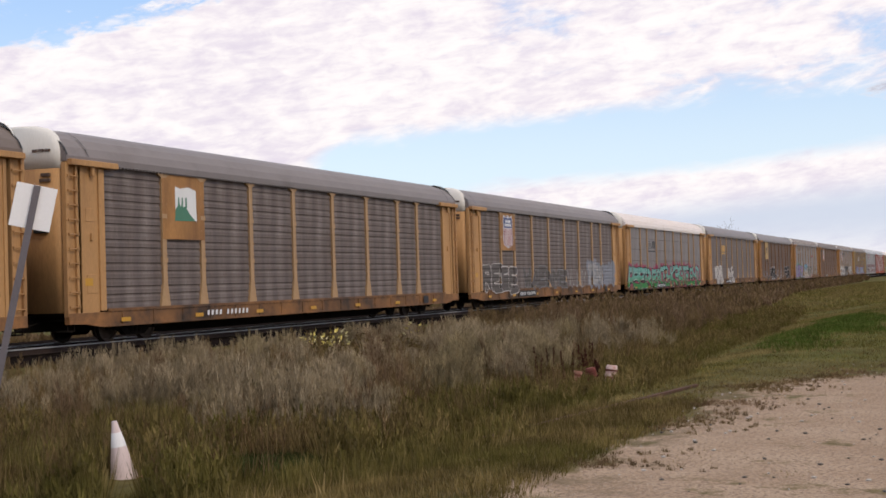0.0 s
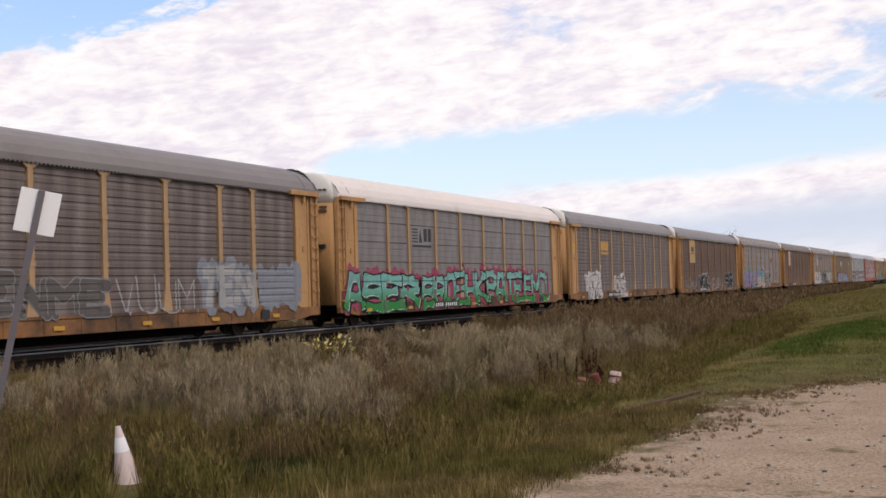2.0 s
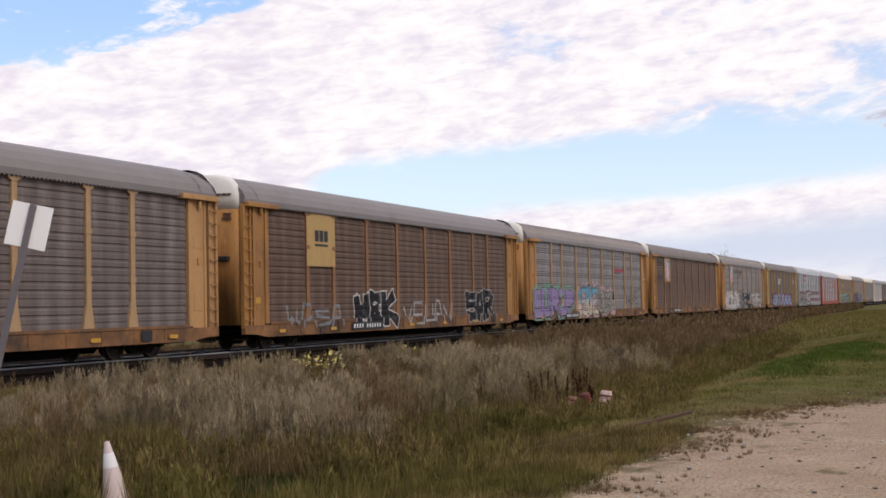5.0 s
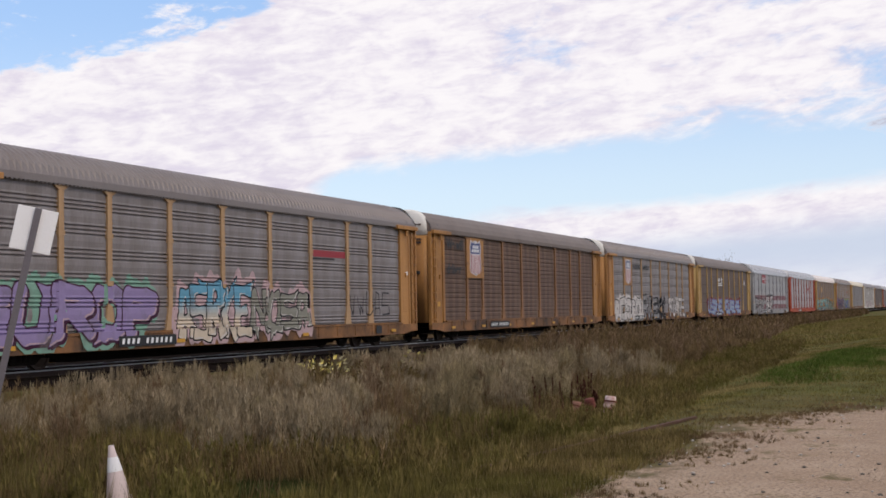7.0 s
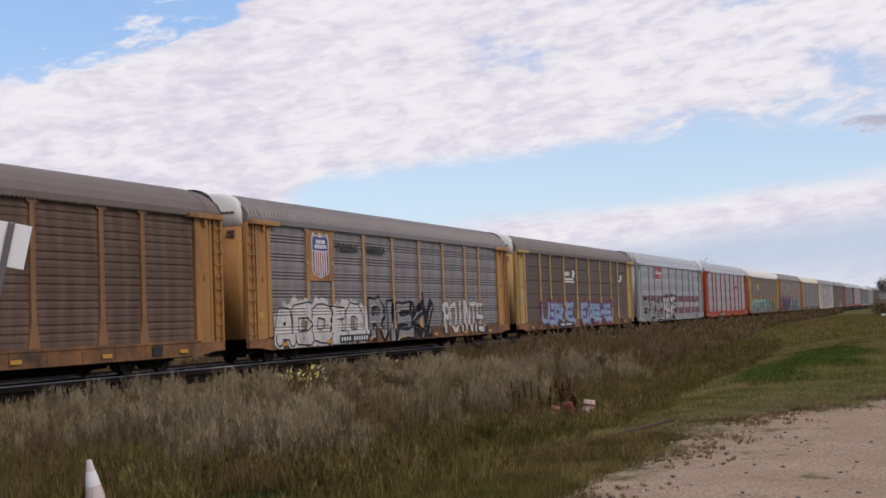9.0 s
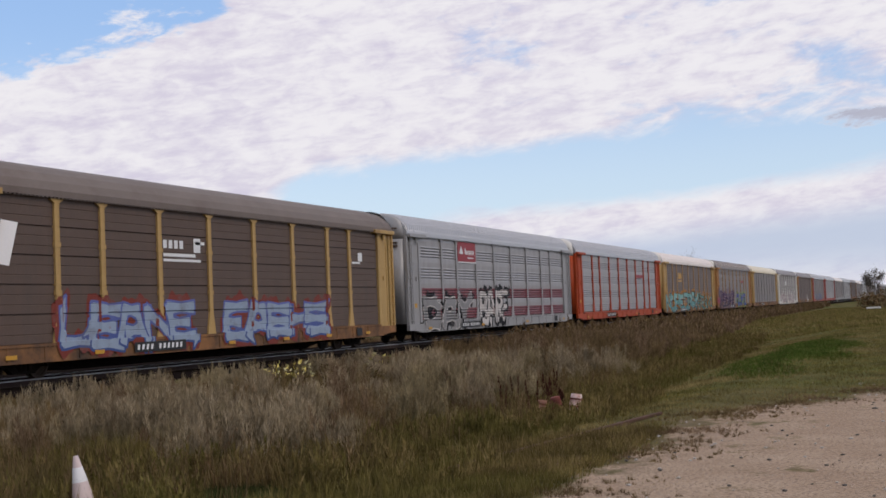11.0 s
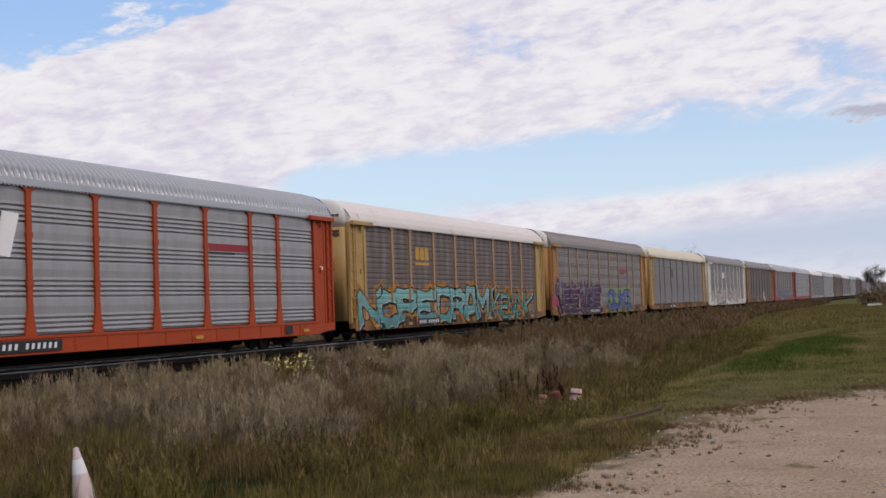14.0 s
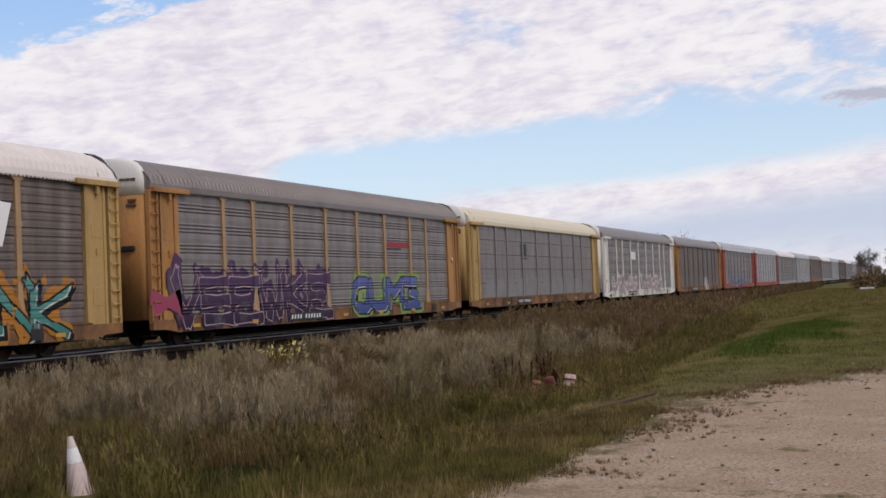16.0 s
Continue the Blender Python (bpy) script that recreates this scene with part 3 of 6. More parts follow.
CARS = {  # number in the train: how it looks
    -1: ("yellow tri-level autorack car with soiled grey screens", YW, "screen_dull", "roof_brown"),
    0: ("yellow autorack car with grey screens and a white and green emblem", YW, "screen_dull", "roof_grey"),
    1: ("yellow autorack car with grey screens, shield emblem and faded graffiti", YW, "screen_dull", "roof_grey"),
    2: ("white-roofed yellow autorack car with green graffiti along its side", YW, "screen_grey", "roof_white", "fine", "flat"),
    3: ("yellow autorack car with a small gold emblem and white graffiti", YW, "screen_dull", "roof_grey"),
    4: ("soiled autorack car with a pale yellow emblem panel", YD, "screen_brown", "roof_grey", "smooth", "soft", "post_rust"),
    5: ("grey and yellow autorack car with purple and blue graffiti", Y, "screen_grey", "roof_grey", "fine"),
    6: ("brown-stained autorack car with a shield emblem and a slogan", YD, "screen_brown", "roof_brown", "smooth", "soft", "post_rust"),
    7: ("grey and yellow autorack car with a shield emblem and white graffiti", Y, "screen_grey", "roof_grey", "fine"),
    8: ("dark brown autorack car with pale posts and a white emblem", YP, "brown", "roof_brown", "smooth", "flat"),
    9: ("silver autorack car with red stripes and a red emblem panel", "silver", "screen_bright", "roof_silver", "ribbed", "banded"),
    10: ("orange-red autorack car with silver screens", "orange", "screen_bright", "roof_silver", "ribbed", "banded"),
    11: ("white-roofed yellow autorack car with turquoise graffiti", YP, "screen_dull", "roof_white", "fine"),
    12: ("grey and yellow autorack car with purple graffiti", Y, "screen_grey", "roof_grey", "fine"),
    13: ("cream-roofed autorack car with plain grey screens", YP, "screen_grey", "roof_cream", "smooth", "flat", "screen_grey"),
    14: ("white-framed autorack car with grey screens", "white", "screen_grey", "roof_grey", "smooth"),
    15: ("brown-grey autorack car with yellow ends", YD, "screen_dull", "roof_grey", "smooth", "soft", "screen_dull"),
    16: ("grey autorack car with red ends", "red", "screen_grey", "roof_silver", "ribbed", "ribbed", "screen_grey"),
    17: ("silver autorack car with red ends", "red", "screen_bright", "roof_silver", "ribbed", "ribbed", "screen_bright"),
}
TAIL = [
    ("soiled yellow autorack car with grey screens", "post_rust", "screen_dull", "roof_grey", "smooth", "soft", "screen_dull"),
    ("pale silver autorack car with bright roof", "silver", "screen_bright", "roof_silver", "ribbed"),
    ("yellow autorack car with grey screens", YD, "screen_grey", "roof_grey", "smooth", "ribbed", "screen_grey"),
    ("grey autorack car with a white roof", "silver", "screen_grey", "roof_white", "smooth", "ribbed", "screen_grey"),
    ("brown-grey soiled autorack car with brown roof", "brown", "screen_dull", "roof_brown", "smooth", "soft", "screen_dull"),
]
LAST = 33
train = {}
for k in range(-1, LAST + 1):
    spec = CARS.get(k) or TAIL[(k * 3 + k // 4) % len(TAIL)]
    extra = {}
    if k == 8:
        extra = {"posts": "yellow_pale"}
    if k == 9:
        extra = {"hood": "silver"}
    train[k] = autorack(*spec, **extra)
    train[k].matrix_basis = pose(FIRST + k * PERIOD, TRACK, 0)


# ---- ground, track ----
def ground():
    bm = bmesh.new()
    xs = [-4000, -1500, -500, -150, -60, -25] + [-10 + 1.0 * i for i in range(71)] + [65, 75, 90, 110, 140, 180, 250, 400, 700, 1500, 4000]
    ys = [-4000, -1500, -500, -150, -60, -25, -10, -4, -1, 1, 2, 3] + [3.5 + 0.5 * i for i in range(50)] + [30, 36, 50, 80, 150, 400, 1500, 4000]
    grid = [[bm.verts.new((x, y, ground_z(x, y))) for y in ys] for x in xs]
    for i in range(len(xs) - 1):
        for j in range(len(ys) - 1):
            bm.faces.new((grid[i][j], grid[i + 1][j], grid[i + 1][j + 1], grid[i][j + 1]))
    me = mesh_of("ground", bm, smooth=True)
    me.materials.clear()
    me.materials.append(ground_material())
    return tagged(new("ground", me), "grassy ground with a bare gravel patch", "ground", kind="structure")


def ground_material():
    m = bpy.data.materials.new("grass_and_gravel")
    m.use_nodes = True
    n, l = m.node_tree.nodes, m.node_tree.links
    b = n["Principled BSDF"]
    b.inputs["Roughness"].default_value = 0.95
    b.inputs["Specular IOR Level"].default_value = 0.04
    tc = n.new("ShaderNodeTexCoord")

    def math_(op, a, c=None):
        k = n.new("ShaderNodeMath")
        k.operation = op
        for i, v in enumerate((a, c)):
            if v is None:
                continue
            if isinstance(v, (int, float)):
                k.inputs[i].default_value = v
            else:
                l.new(v, k.inputs[i])
        return k.outputs[0]

    def tex(scale, detail=6, rough=0.6, stretch=None):
        t = n.new("ShaderNodeTexNoise")
        t.inputs["Scale"].default_value, t.inputs["Detail"].default_value, t.inputs["Roughness"].default_value = scale, detail, rough
        if stretch:
            mp = n.new("ShaderNodeMapping")
            mp.inputs["Scale"].default_value = stretch
            l.new(tc.outputs["Object"], mp.inputs[0])
            l.new(mp.outputs[0], t.inputs["Vector"])
        else:
            l.new(tc.outputs["Object"], t.inputs["Vector"])
        return t.outputs[0]

    def ramp(v, lo, hi, a=0.0, z=1.0):
        k = n.new("ShaderNodeMapRange")
        k.interpolation_type = "SMOOTHSTEP"
        for i, q in ((1, lo), (2, hi), (3, a), (4, z)):
            k.inputs[i].default_value = q
        l.new(v, k.inputs[0])
        return k.outputs[0]

    def mix(f, a, c):
        k = n.new("ShaderNodeMixRGB")
        for i, v in enumerate((f, a, c)):
            if isinstance(v, (int, float)):
                k.inputs[i].default_value = v
            elif isinstance(v, tuple):
                k.inputs[i].default_value = (*v, 1)
            else:
                l.new(v, k.inputs[i])
        return k.outputs[0]

    sep = n.new("ShaderNodeSeparateXYZ")
    l.new(tc.outputs["Object"], sep.inputs[0])
    x, y = sep.outputs[0], sep.outputs[1]
    grass = mix(ramp(tex(0.5), 0.35, 0.7), (0.095, 0.090, 0.028), (0.155, 0.122, 0.056))
    grass = mix(ramp(tex(6.0), 0.35, 0.75), grass, (0.075, 0.062, 0.028))
    grass = mix(ramp(tex(0.05), 0.45, 0.6), grass, (0.085, 0.09, 0.025))
    stone = mix(ramp(tex(1.2), 0.35, 0.7), (0.345, 0.245, 0.17), (0.43, 0.32, 0.23))
    stone = mix(ramp(tex(28, 3), 0.42, 0.66), stone, (0.22, 0.158, 0.115))
    stone = mix(ramp(tex(60, 2), 0.62, 0.7), stone, (0.50, 0.44, 0.38))
    # the bare patch: its edge wanders
    edge = math_("ADD", math_("MULTIPLY", math_("SUBTRACT", tex(0.7, 8, 0.7), 0.5), 3.2), math_("MULTIPLY", math_("SUBTRACT", tex(3.0, 5), 0.5), 1.8))
    line = math_("SUBTRACT", 3.45, math_("MULTIPLY", ramp(x, 18.0, 25.0), 2.9))
    bare = ramp(math_("ADD", math_("SUBTRACT", line, y), edge), -0.25, 0.35)
    bare = math_("MULTIPLY", bare, ramp(x, 42.0, 26.0))
    tufts = math_("MULTIPLY", ramp(tex(0.8, 8, 0.75), 0.56, 0.66), 0.85)
    bare = math_("MULTIPLY", bare, math_("SUBTRACT", 1.0, tufts))
    # a belt of dirt and dead grass where the two meet
    soil = ramp(math_("ABSOLUTE", math_("ADD", math_("SUBTRACT", line, y), edge)), 1.1, 0.1)
    cover = mix(bare, grass, stone)
    cover = mix(math_("MULTIPLY", soil, math_("MULTIPLY", 0.7, ramp(tex(2.2, 6, 0.7), 0.42, 0.62))), cover, (0.13, 0.10, 0.06))
    l.new(cover, b.inputs["Base Color"])
    bp = n.new("ShaderNodeBump")
    bp.inputs["Strength"].default_value, bp.inputs["Distance"].default_value = 0.8, 0.03
    l.new(tex(22, 5), bp.inputs["Height"])
    l.new(bp.outputs[0], b.inputs["Normal"])
    return m


ground()


def prism_along(bm, prof, y):
    """A profile in y, z drawn out along the track."""
    a = [bm.verts.new((-300, y + p, z)) for p, z in prof]
    b = [bm.verts.new((1200, y + p, z)) for p, z in prof]
    for i in range(len(prof)):
        j = (i + 1) % len(prof)
        bm.faces.new((a[i], b[i], b[j], a[j]))


def track():
    bm = bmesh.new()
    # bed past 2.6 is added breadth that keeps the gaps under cars dark
    prof = [(-2.9, -0.62), (-1.75, -0.2), (1.75, -0.2), (2.6, -0.33), (9.5, -0.36), (10.0, -0.85)]
    for x0, x1 in ((-300, 1200),):
        a = [bm.verts.new((x0, TRACK + y, z)) for y, z in prof]
        b = [bm.verts.new((x1, TRACK + y, z)) for y, z in prof]
        for i in range(len(prof) - 1):
            bm.faces.new((a[i], b[i], b[i + 1], a[i + 1]))
    bed = tagged(new("track_bed", mesh_of("track_bed", bm)), "stone ballast bed of the railway line, train's shade in its colour", "ballast", kind="structure")
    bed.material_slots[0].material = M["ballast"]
    for s in (-1, 1):
        y = TRACK + s * 0.755
        rail = tagged(new("rail"), "polished steel rail on wooden ties", "rail", "running rails", "structure")
        bm = bmesh.new()
        box(bm, -300, 1200, y - 0.012, y + 0.012, -0.155, -0.035)
        box(bm, -300, 1200, y - 0.07, y + 0.07, -0.172, -0.150)
        box(bm, -300, 1200, y - 0.036, y + 0.036, -0.045, -0.019)
        part("rail_web", bm, M["rail_rust"], rail)
        bm = bmesh.new()
        prism_along(bm, [(-0.0365, -0.034), (-0.036, -0.010), (-0.024, 0.0), (0.024, 0.0), (0.036, -0.010), (0.0365, -0.034)], y)
        part("rail_head", bm, M["rail_top"], rail, "wheel-polished top")
    bm = bmesh.new()
    box(bm, -0.11, 0.11, -1.28, 1.28, -0.32, -0.175)
    tie = mesh_of("tie", bm, bevel=0.01)
    ties = tagged(new("track_ties"), "creosoted wooden ties under the rails", "railway ties", kind="structure")
    for i in range(150):
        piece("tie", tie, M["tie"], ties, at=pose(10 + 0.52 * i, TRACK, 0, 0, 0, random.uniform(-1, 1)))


track()


# ---- emblems, lettering and graffiti on the cars ----
FACE = -SIDE - 0.066   # paint lies just proud of the side


def paint(name, low, high=None, z0=0.5, z1=2.2, rough=0.6):
    """Spray paint that runs from one colour to another up the side, worn thin in places."""
    m = material(name, low, rough, 0, 0.12, (0.14, 0.125, 0.12), 0.35, 3.5, 0.0, spec=0.12)
    if high:
        n, l = m.node_tree.nodes, m.node_tree.links
        hsv = next(k for k in n if k.type == "HUE_SAT")
        tc = next(k for k in n if k.type == "TEX_COORD")
        sep = n.new("ShaderNodeSeparateXYZ")
        l.new(tc.outputs["Object"], sep.inputs[0])
        mr = n.new("ShaderNodeMapRange")
        mr.inputs[1].default_value, mr.inputs[2].default_value = z0, z1
        l.new(sep.outputs[2], mr.inputs[0])
        mix = n.new("ShaderNodeMixRGB")
        mix.inputs[1].default_value, mix.inputs[2].default_value = (*low, 1), (*high, 1)
        l.new(mr.outputs[0], mix.inputs[0])
        l.new(mix.outputs[0], hsv.inputs["Color"])
    return m


P = {
    "ink": paint("black_spray", (0.010, 0.010, 0.013)), "chalk": paint("white_spray", (0.55, 0.51, 0.49)),
    "grey": paint("grey_spray", (0.20, 0.20, 0.21)), "faded": paint("faded_white_spray", (0.33, 0.32, 0.32)), "pale_blue": paint("pale_blue_spray", (0.215, 0.225, 0.26)),
    "green": paint("green_spray", (0.03, 0.21, 0.05), (0.17, 0.40, 0.36), 0.85, 1.5),
    "pink": paint("pink_spray", (0.32, 0.06, 0.11)), "mint": paint("mint_spray", (0.19, 0.33, 0.26)),
    "lilac": paint("lilac_spray", (0.26, 0.20, 0.36)), "violet": paint("violet_spray", (0.032, 0.018, 0.042), (0.085, 0.048, 0.105), 0.6, 2.2),
    "blue_cream": paint("blue_and_cream_spray", (0.55, 0.46, 0.36), (0.12, 0.30, 0.42), 1.2, 1.8),
    "blush": paint("pale_pink_spray", (0.45, 0.32, 0.33)),
    "teal": paint("turquoise_spray", (0.075, 0.22, 0.23), (0.19, 0.40, 0.39), 0.6, 1.9), "teal_dark": paint("dark_turquoise_spray", (0.045, 0.17, 0.15), (0.10, 0.30, 0.27), 0.6, 1.9),
    "blue": paint("blue_spray", (0.05, 0.08, 0.22), (0.12, 0.14, 0.36), 0.6, 1.9), "lime": paint("lime_spray", (0.22, 0.32, 0.10)),
    "soot": paint("thin_black_spray", (0.105, 0.092, 0.088)), "maroon": paint("dark_maroon_spray", (0.05, 0.015, 0.035)), "drab": paint("olive_grey_spray", (0.23, 0.225, 0.19)),
    "ash": paint("ash_grey_spray", (0.24, 0.235, 0.24)), "ice": paint("icy_blue_spray", (0.27, 0.33, 0.43)), "logo_rust": paint("dull_red_spray", (0.19, 0.045, 0.035)),
    "amber": paint("amber_spray", (0.40, 0.17, 0.03)),
}


def flat_part(name, polys, mat, car, depth, label=""):
    """Flat paint: outlines in x, z on the side of the car, each a hair in front of the last."""
    bm = bmesh.new()
    for i, poly in enumerate(polys):
        y = depth - 0.00004 * i
        bm.faces.new([bm.verts.new((x, y, z)) for x, z in poly])
    me = bpy.data.meshes.new(name)
    for f in bm.faces:
        f.normal_update()
        if f.normal.y > 0:
            f.normal_flip()
    bm.to_mesh(me)
    bm.free()
    me.materials.append(None)
    return piece(name, me, mat, car, label)


def flat_parts(name, polys, mat, car, depth, label=""):
    """Several flat marks, each a part of its own."""
    for poly in polys:
        flat_part(name, [poly], mat, car, depth, label)


def rect(s0, s1, z0, z1):
    return [(-HALF + s0, z0), (-HALF + s1, z0), (-HALF + s1, z1), (-HALF + s0, z1)]


STROKES = {   # letter strokes on a field four wide and six high
    "A": "00 16 36 40|12 32", "B": "00 06 36 45 33 03|33 42 30 00", "C": "45 36 06 00 30 41", "D": "00 06 36 44 42 30 00",
    "E": "46 06 00 40|03 33", "F": "00 06 46|03 33", "G": "46 06 00 40 43 23", "H": "00 06|40 46|03 43", "I": "20 26", "K": "00 06|46 03 40",
    "L": "06 00 40", "M": "00 06 23 46 40", "N": "00 06 40 46", "O": "10 01 05 16 36 45 41 30 10", "P": "00 06 36 45 44 33 03",
    "R": "00 06 36 45 44 33 03|23 40", "S": "46 06 03 43 40 00", "T": "06 46|26 20", "U": "06 01 10 30 41 46", "W": "06 10 23 30 46",
    "X": "00 46|06 40", "Y": "06 23 46|23 20", "V": "06 20 46",
}


def letter_lines(ch):
    return [[(int(p[0]) / 4, int(p[1]) / 6) for p in line.split()] for line in STROKES[ch].split("|")]


def wild_shape(rnd):
    """Strokes of a thin, hasty tag."""
    return letter_lines(rnd.choice("ANVWUSEM"))


def surface_y(x, z, kind):
    """Depth of the car's side at points x, z: sill, end plates, posts, or the relief of the screens."""
    pd, pz = zip(*screen_profile(kind))
    y = -SIDE + 0.06 + np.interp(z, pz, pd)
    half = np.where(z < 1.62, np.interp(z, [SILL1 - 0.02, 1.62], [0.24, 0.10]), 0.10) + 0.055
    for p in POSTS:
        y = np.where(np.abs(x + HALF - p) < half, -SIDE, y)
    y = np.where(np.abs(x) > HALF - 0.05, -SIDE - 0.015, y)
    return np.where(z < SILL1 + 0.05, -SIDE - 0.057, y)


def field(segs, x, z, sharp):
    """Signed distance to the strokes of a letter; sharp strokes have square, flared ends."""
    d = np.full(np.broadcast(x, z).shape, 9.0)
    for ax, az, bx, bz, wa, wb in segs:
        lx, lz = bx - ax, bz - az
        n = math.hypot(lx, lz) or 1e-6
        t = ((x - ax) * lx + (z - az) * lz) / (n * n)
        c = np.clip(t, 0, 1)
        w = wa + (wb - wa) * c
        if sharp and wb > 0.02:
            w = w * (0.82 + 0.42 * np.abs(2 * c - 1))
            e = np.maximum(np.abs((x - ax) * lz - (z - az) * lx) / n - w, np.maximum(-t, t - 1) * n - wa * 0.8)
        else:
            e = np.hypot(x - ax - c * lx, z - az - c * lz) - w
        d = np.minimum(d, e)
    return d


def sprayed(name, d, xs, zs, mat, parent, kind, proud, label=""):
    """Paint that lies on the relief of the side wherever d is below zero: one sheet with a clean outline."""
    yy = surface_y(xs[None, :], zs[:, None], kind) - proud
    inside = d < 0
    touched = inside[:-1, :-1] | inside[1:, :-1] | inside[:-1, 1:] | inside[1:, 1:]
    verts, faces, known = [], [], {}

    def corner(j, i):
        k = (j, i)
        if k not in known:
            known[k] = len(verts)
            verts.append((xs[i], yy[j, i], zs[j]))
        return known[k]

    def crossing(p, q):
        k = (p, q) if p < q else (q, p)
        if k not in known:
            known[k] = len(verts)
            (j0, i0), (j1, i1) = k
            t = d[j0, i0] / (d[j0, i0] - d[j1, i1])
            verts.append((xs[i0] + t * (xs[i1] - xs[i0]), min(yy[j0, i0], yy[j1, i1]) if i0 != i1 else yy[j0, i0] + t * (yy[j1, i1] - yy[j0, i0]), zs[j0] + t * (zs[j1] - zs[j0])))
        return known[k]
    for j, i in np.argwhere(touched).tolist():
        ring, out = ((j, i), (j, i + 1), (j + 1, i + 1), (j + 1, i)), []
        for p, q in zip(ring, ring[1:] + ring[:1]):
            if inside[p]:
                out.append(corner(*p))
            if inside[p] != inside[q]:
                out.append(crossing(p, q))
        if len(out) > 2:
            faces.append(out)
    if not faces:
        return parent
    me = bpy.data.meshes.new(name)
    me.from_pydata(verts, [], faces)
    me.materials.append(None)
    return piece(name, me, mat, parent, label)


def graffiti(car, seed, s0, s1, z0, z1, word, fill, line="ink", glow=None, shine="chalk", weight=0.15, spikes=1, fill2=None, rim=0.055, sharp=True, drop=0.0, label="sprayed graffiti letter"):
    """A sprayed word: glow behind it, then for each letter its outline with a thrown shadow, its fill and its lit edge."""
    rnd = random.Random(seed)
    kind = car["screens"]
    wide = (s1 - s0) / len(word)
    pz = [z for _, z in screen_profile(kind) if z < z1 + 0.7]
    zs = np.unique(np.round(np.concatenate([np.arange(SILL0 + 0.02, z1 + 0.55, 0.05), pz, [SILL1 + 0.049, SILL1 + 0.055]]), 3))
    zs = zs[np.concatenate([[True], np.diff(zs) > 0.004])]
    every = []
    for i, ch in enumerate(word):
        x0 = -HALF + s0 + i * wide - 0.05 * wide
        w, h = wide * rnd.uniform(1.02, 1.16) - 2 * weight, (z1 - z0) * rnd.uniform(0.88, 1.0) - 2 * weight
        base, lean = z0 + rnd.uniform(0.0, 0.08) * (z1 - z0) + weight, rnd.uniform(-0.10, 0.16)
        segs, ends = [], []
        for line_pts in letter_lines(ch):
            pts = [(x0 + weight + (u + lean * (v - 0.3)) * w + rnd.uniform(-0.07, 0.07), base + v * h + rnd.uniform(-0.06, 0.06)) for u, v in line_pts]
            for p, q in zip(pts, pts[1:]):
                segs.append((*p, *q, weight * rnd.uniform(0.8, 1.15), weight * rnd.uniform(0.8, 1.15)))
            ends += [pts[0], pts[-1]]
        for _ in range(spikes):
            x, z = rnd.choice(ends)
            up = 1 if z > base + h / 2 else -1
            a = rnd.uniform(0.15, 1.1) * rnd.choice((-1, 1))
            segs.append((x, z, x + (weight + 0.34) * math.sin(a), z + up * (weight + 0.30) * math.cos(a), weight * 0.9, 0.004))
        every.append(segs)
        xs = np.arange(x0 - 0.7, x0 + wide + 0.75, 0.052)
        gx, gz = np.meshgrid(xs, zs)
        d = field(segs, gx, gz, sharp)
        skin = d - rim
        if drop:
            skin = np.minimum(skin, field(segs, gx - drop, gz + drop * 0.8, sharp) - rim * 0.4)
        up = 0.008 + 0.006 * (i % 3)
        out = sprayed("graffiti_letter", skin, xs, zs, P[line], car, kind, up, label)
        sprayed("graffiti_fill", d, xs, zs, P[fill2 if fill2 and rnd.random() < 0.4 else fill], out, kind, up + 0.002)
        if shine:
            lit = field(segs, gx + 0.035, gz - 0.03, sharp)
            sprayed("graffiti_shine", np.maximum(d + 0.012, -lit - 0.02), xs, zs, P[shine], out, kind, up + 0.004)["kind"] = "stuff"
    if glow:
        xs = np.arange(-HALF + s0 - 0.9, -HALF + s1 + 0.9, 0.09)
        gx, gz = np.meshgrid(xs, zs)
        d = np.minimum.reduce([field(q, gx, gz, False) for q in every])
        ragged = 0.10 * np.sin(gx * 3.1 + seed) + 0.08 * np.sin(gx * 7.7 + gz * 2.0) + 0.05 * np.sin(gx * 15 + seed)
        sprayed("graffiti_background", d - 0.20 - ragged, xs, zs, P[glow], car, kind, 0.005, "ragged sprayed ground behind the letters")


def scribble(car, seed, s0, s1, z0, z1, letters, mat, w=0.03, proud=0.004):
    """Thin tag letters in one colour."""
    rnd = random.Random(seed)
    kind = car["screens"]
    wide = (s1 - s0) / letters
    pz = [z for _, z in screen_profile(kind) if z < z1 + 0.2]
    zs = np.unique(np.round(np.concatenate([np.arange(SILL0 + 0.02, z1 + 0.2, 0.04), pz, [SILL1 + 0.049, SILL1 + 0.055]]), 3))
    zs = zs[np.concatenate([[True], np.diff(zs) > 0.004])]
    for i in range(letters):
        x0, k, segs = -HALF + s0 + i * wide, rnd.uniform(0.7, 0.95), []
        for line_pts in wild_shape(rnd):
            pts = [(x0 + u * wide * 0.8 + rnd.uniform(-0.08, 0.08), z0 + v * (z1 - z0) * k + rnd.uniform(-0.08, 0.08)) for u, v in line_pts]
            segs += [(*p, *q, w, w * 0.7) for p, q in zip(pts, pts[1:])]
        xs = np.arange(x0 - 0.25, x0 + wide + 0.25, 0.04)
        gx, gz = np.meshgrid(xs, zs)
        sprayed("tag_letter", field(segs, gx, gz, False), xs, zs, P[mat], car, kind, proud, "thin sprayed tag letter")


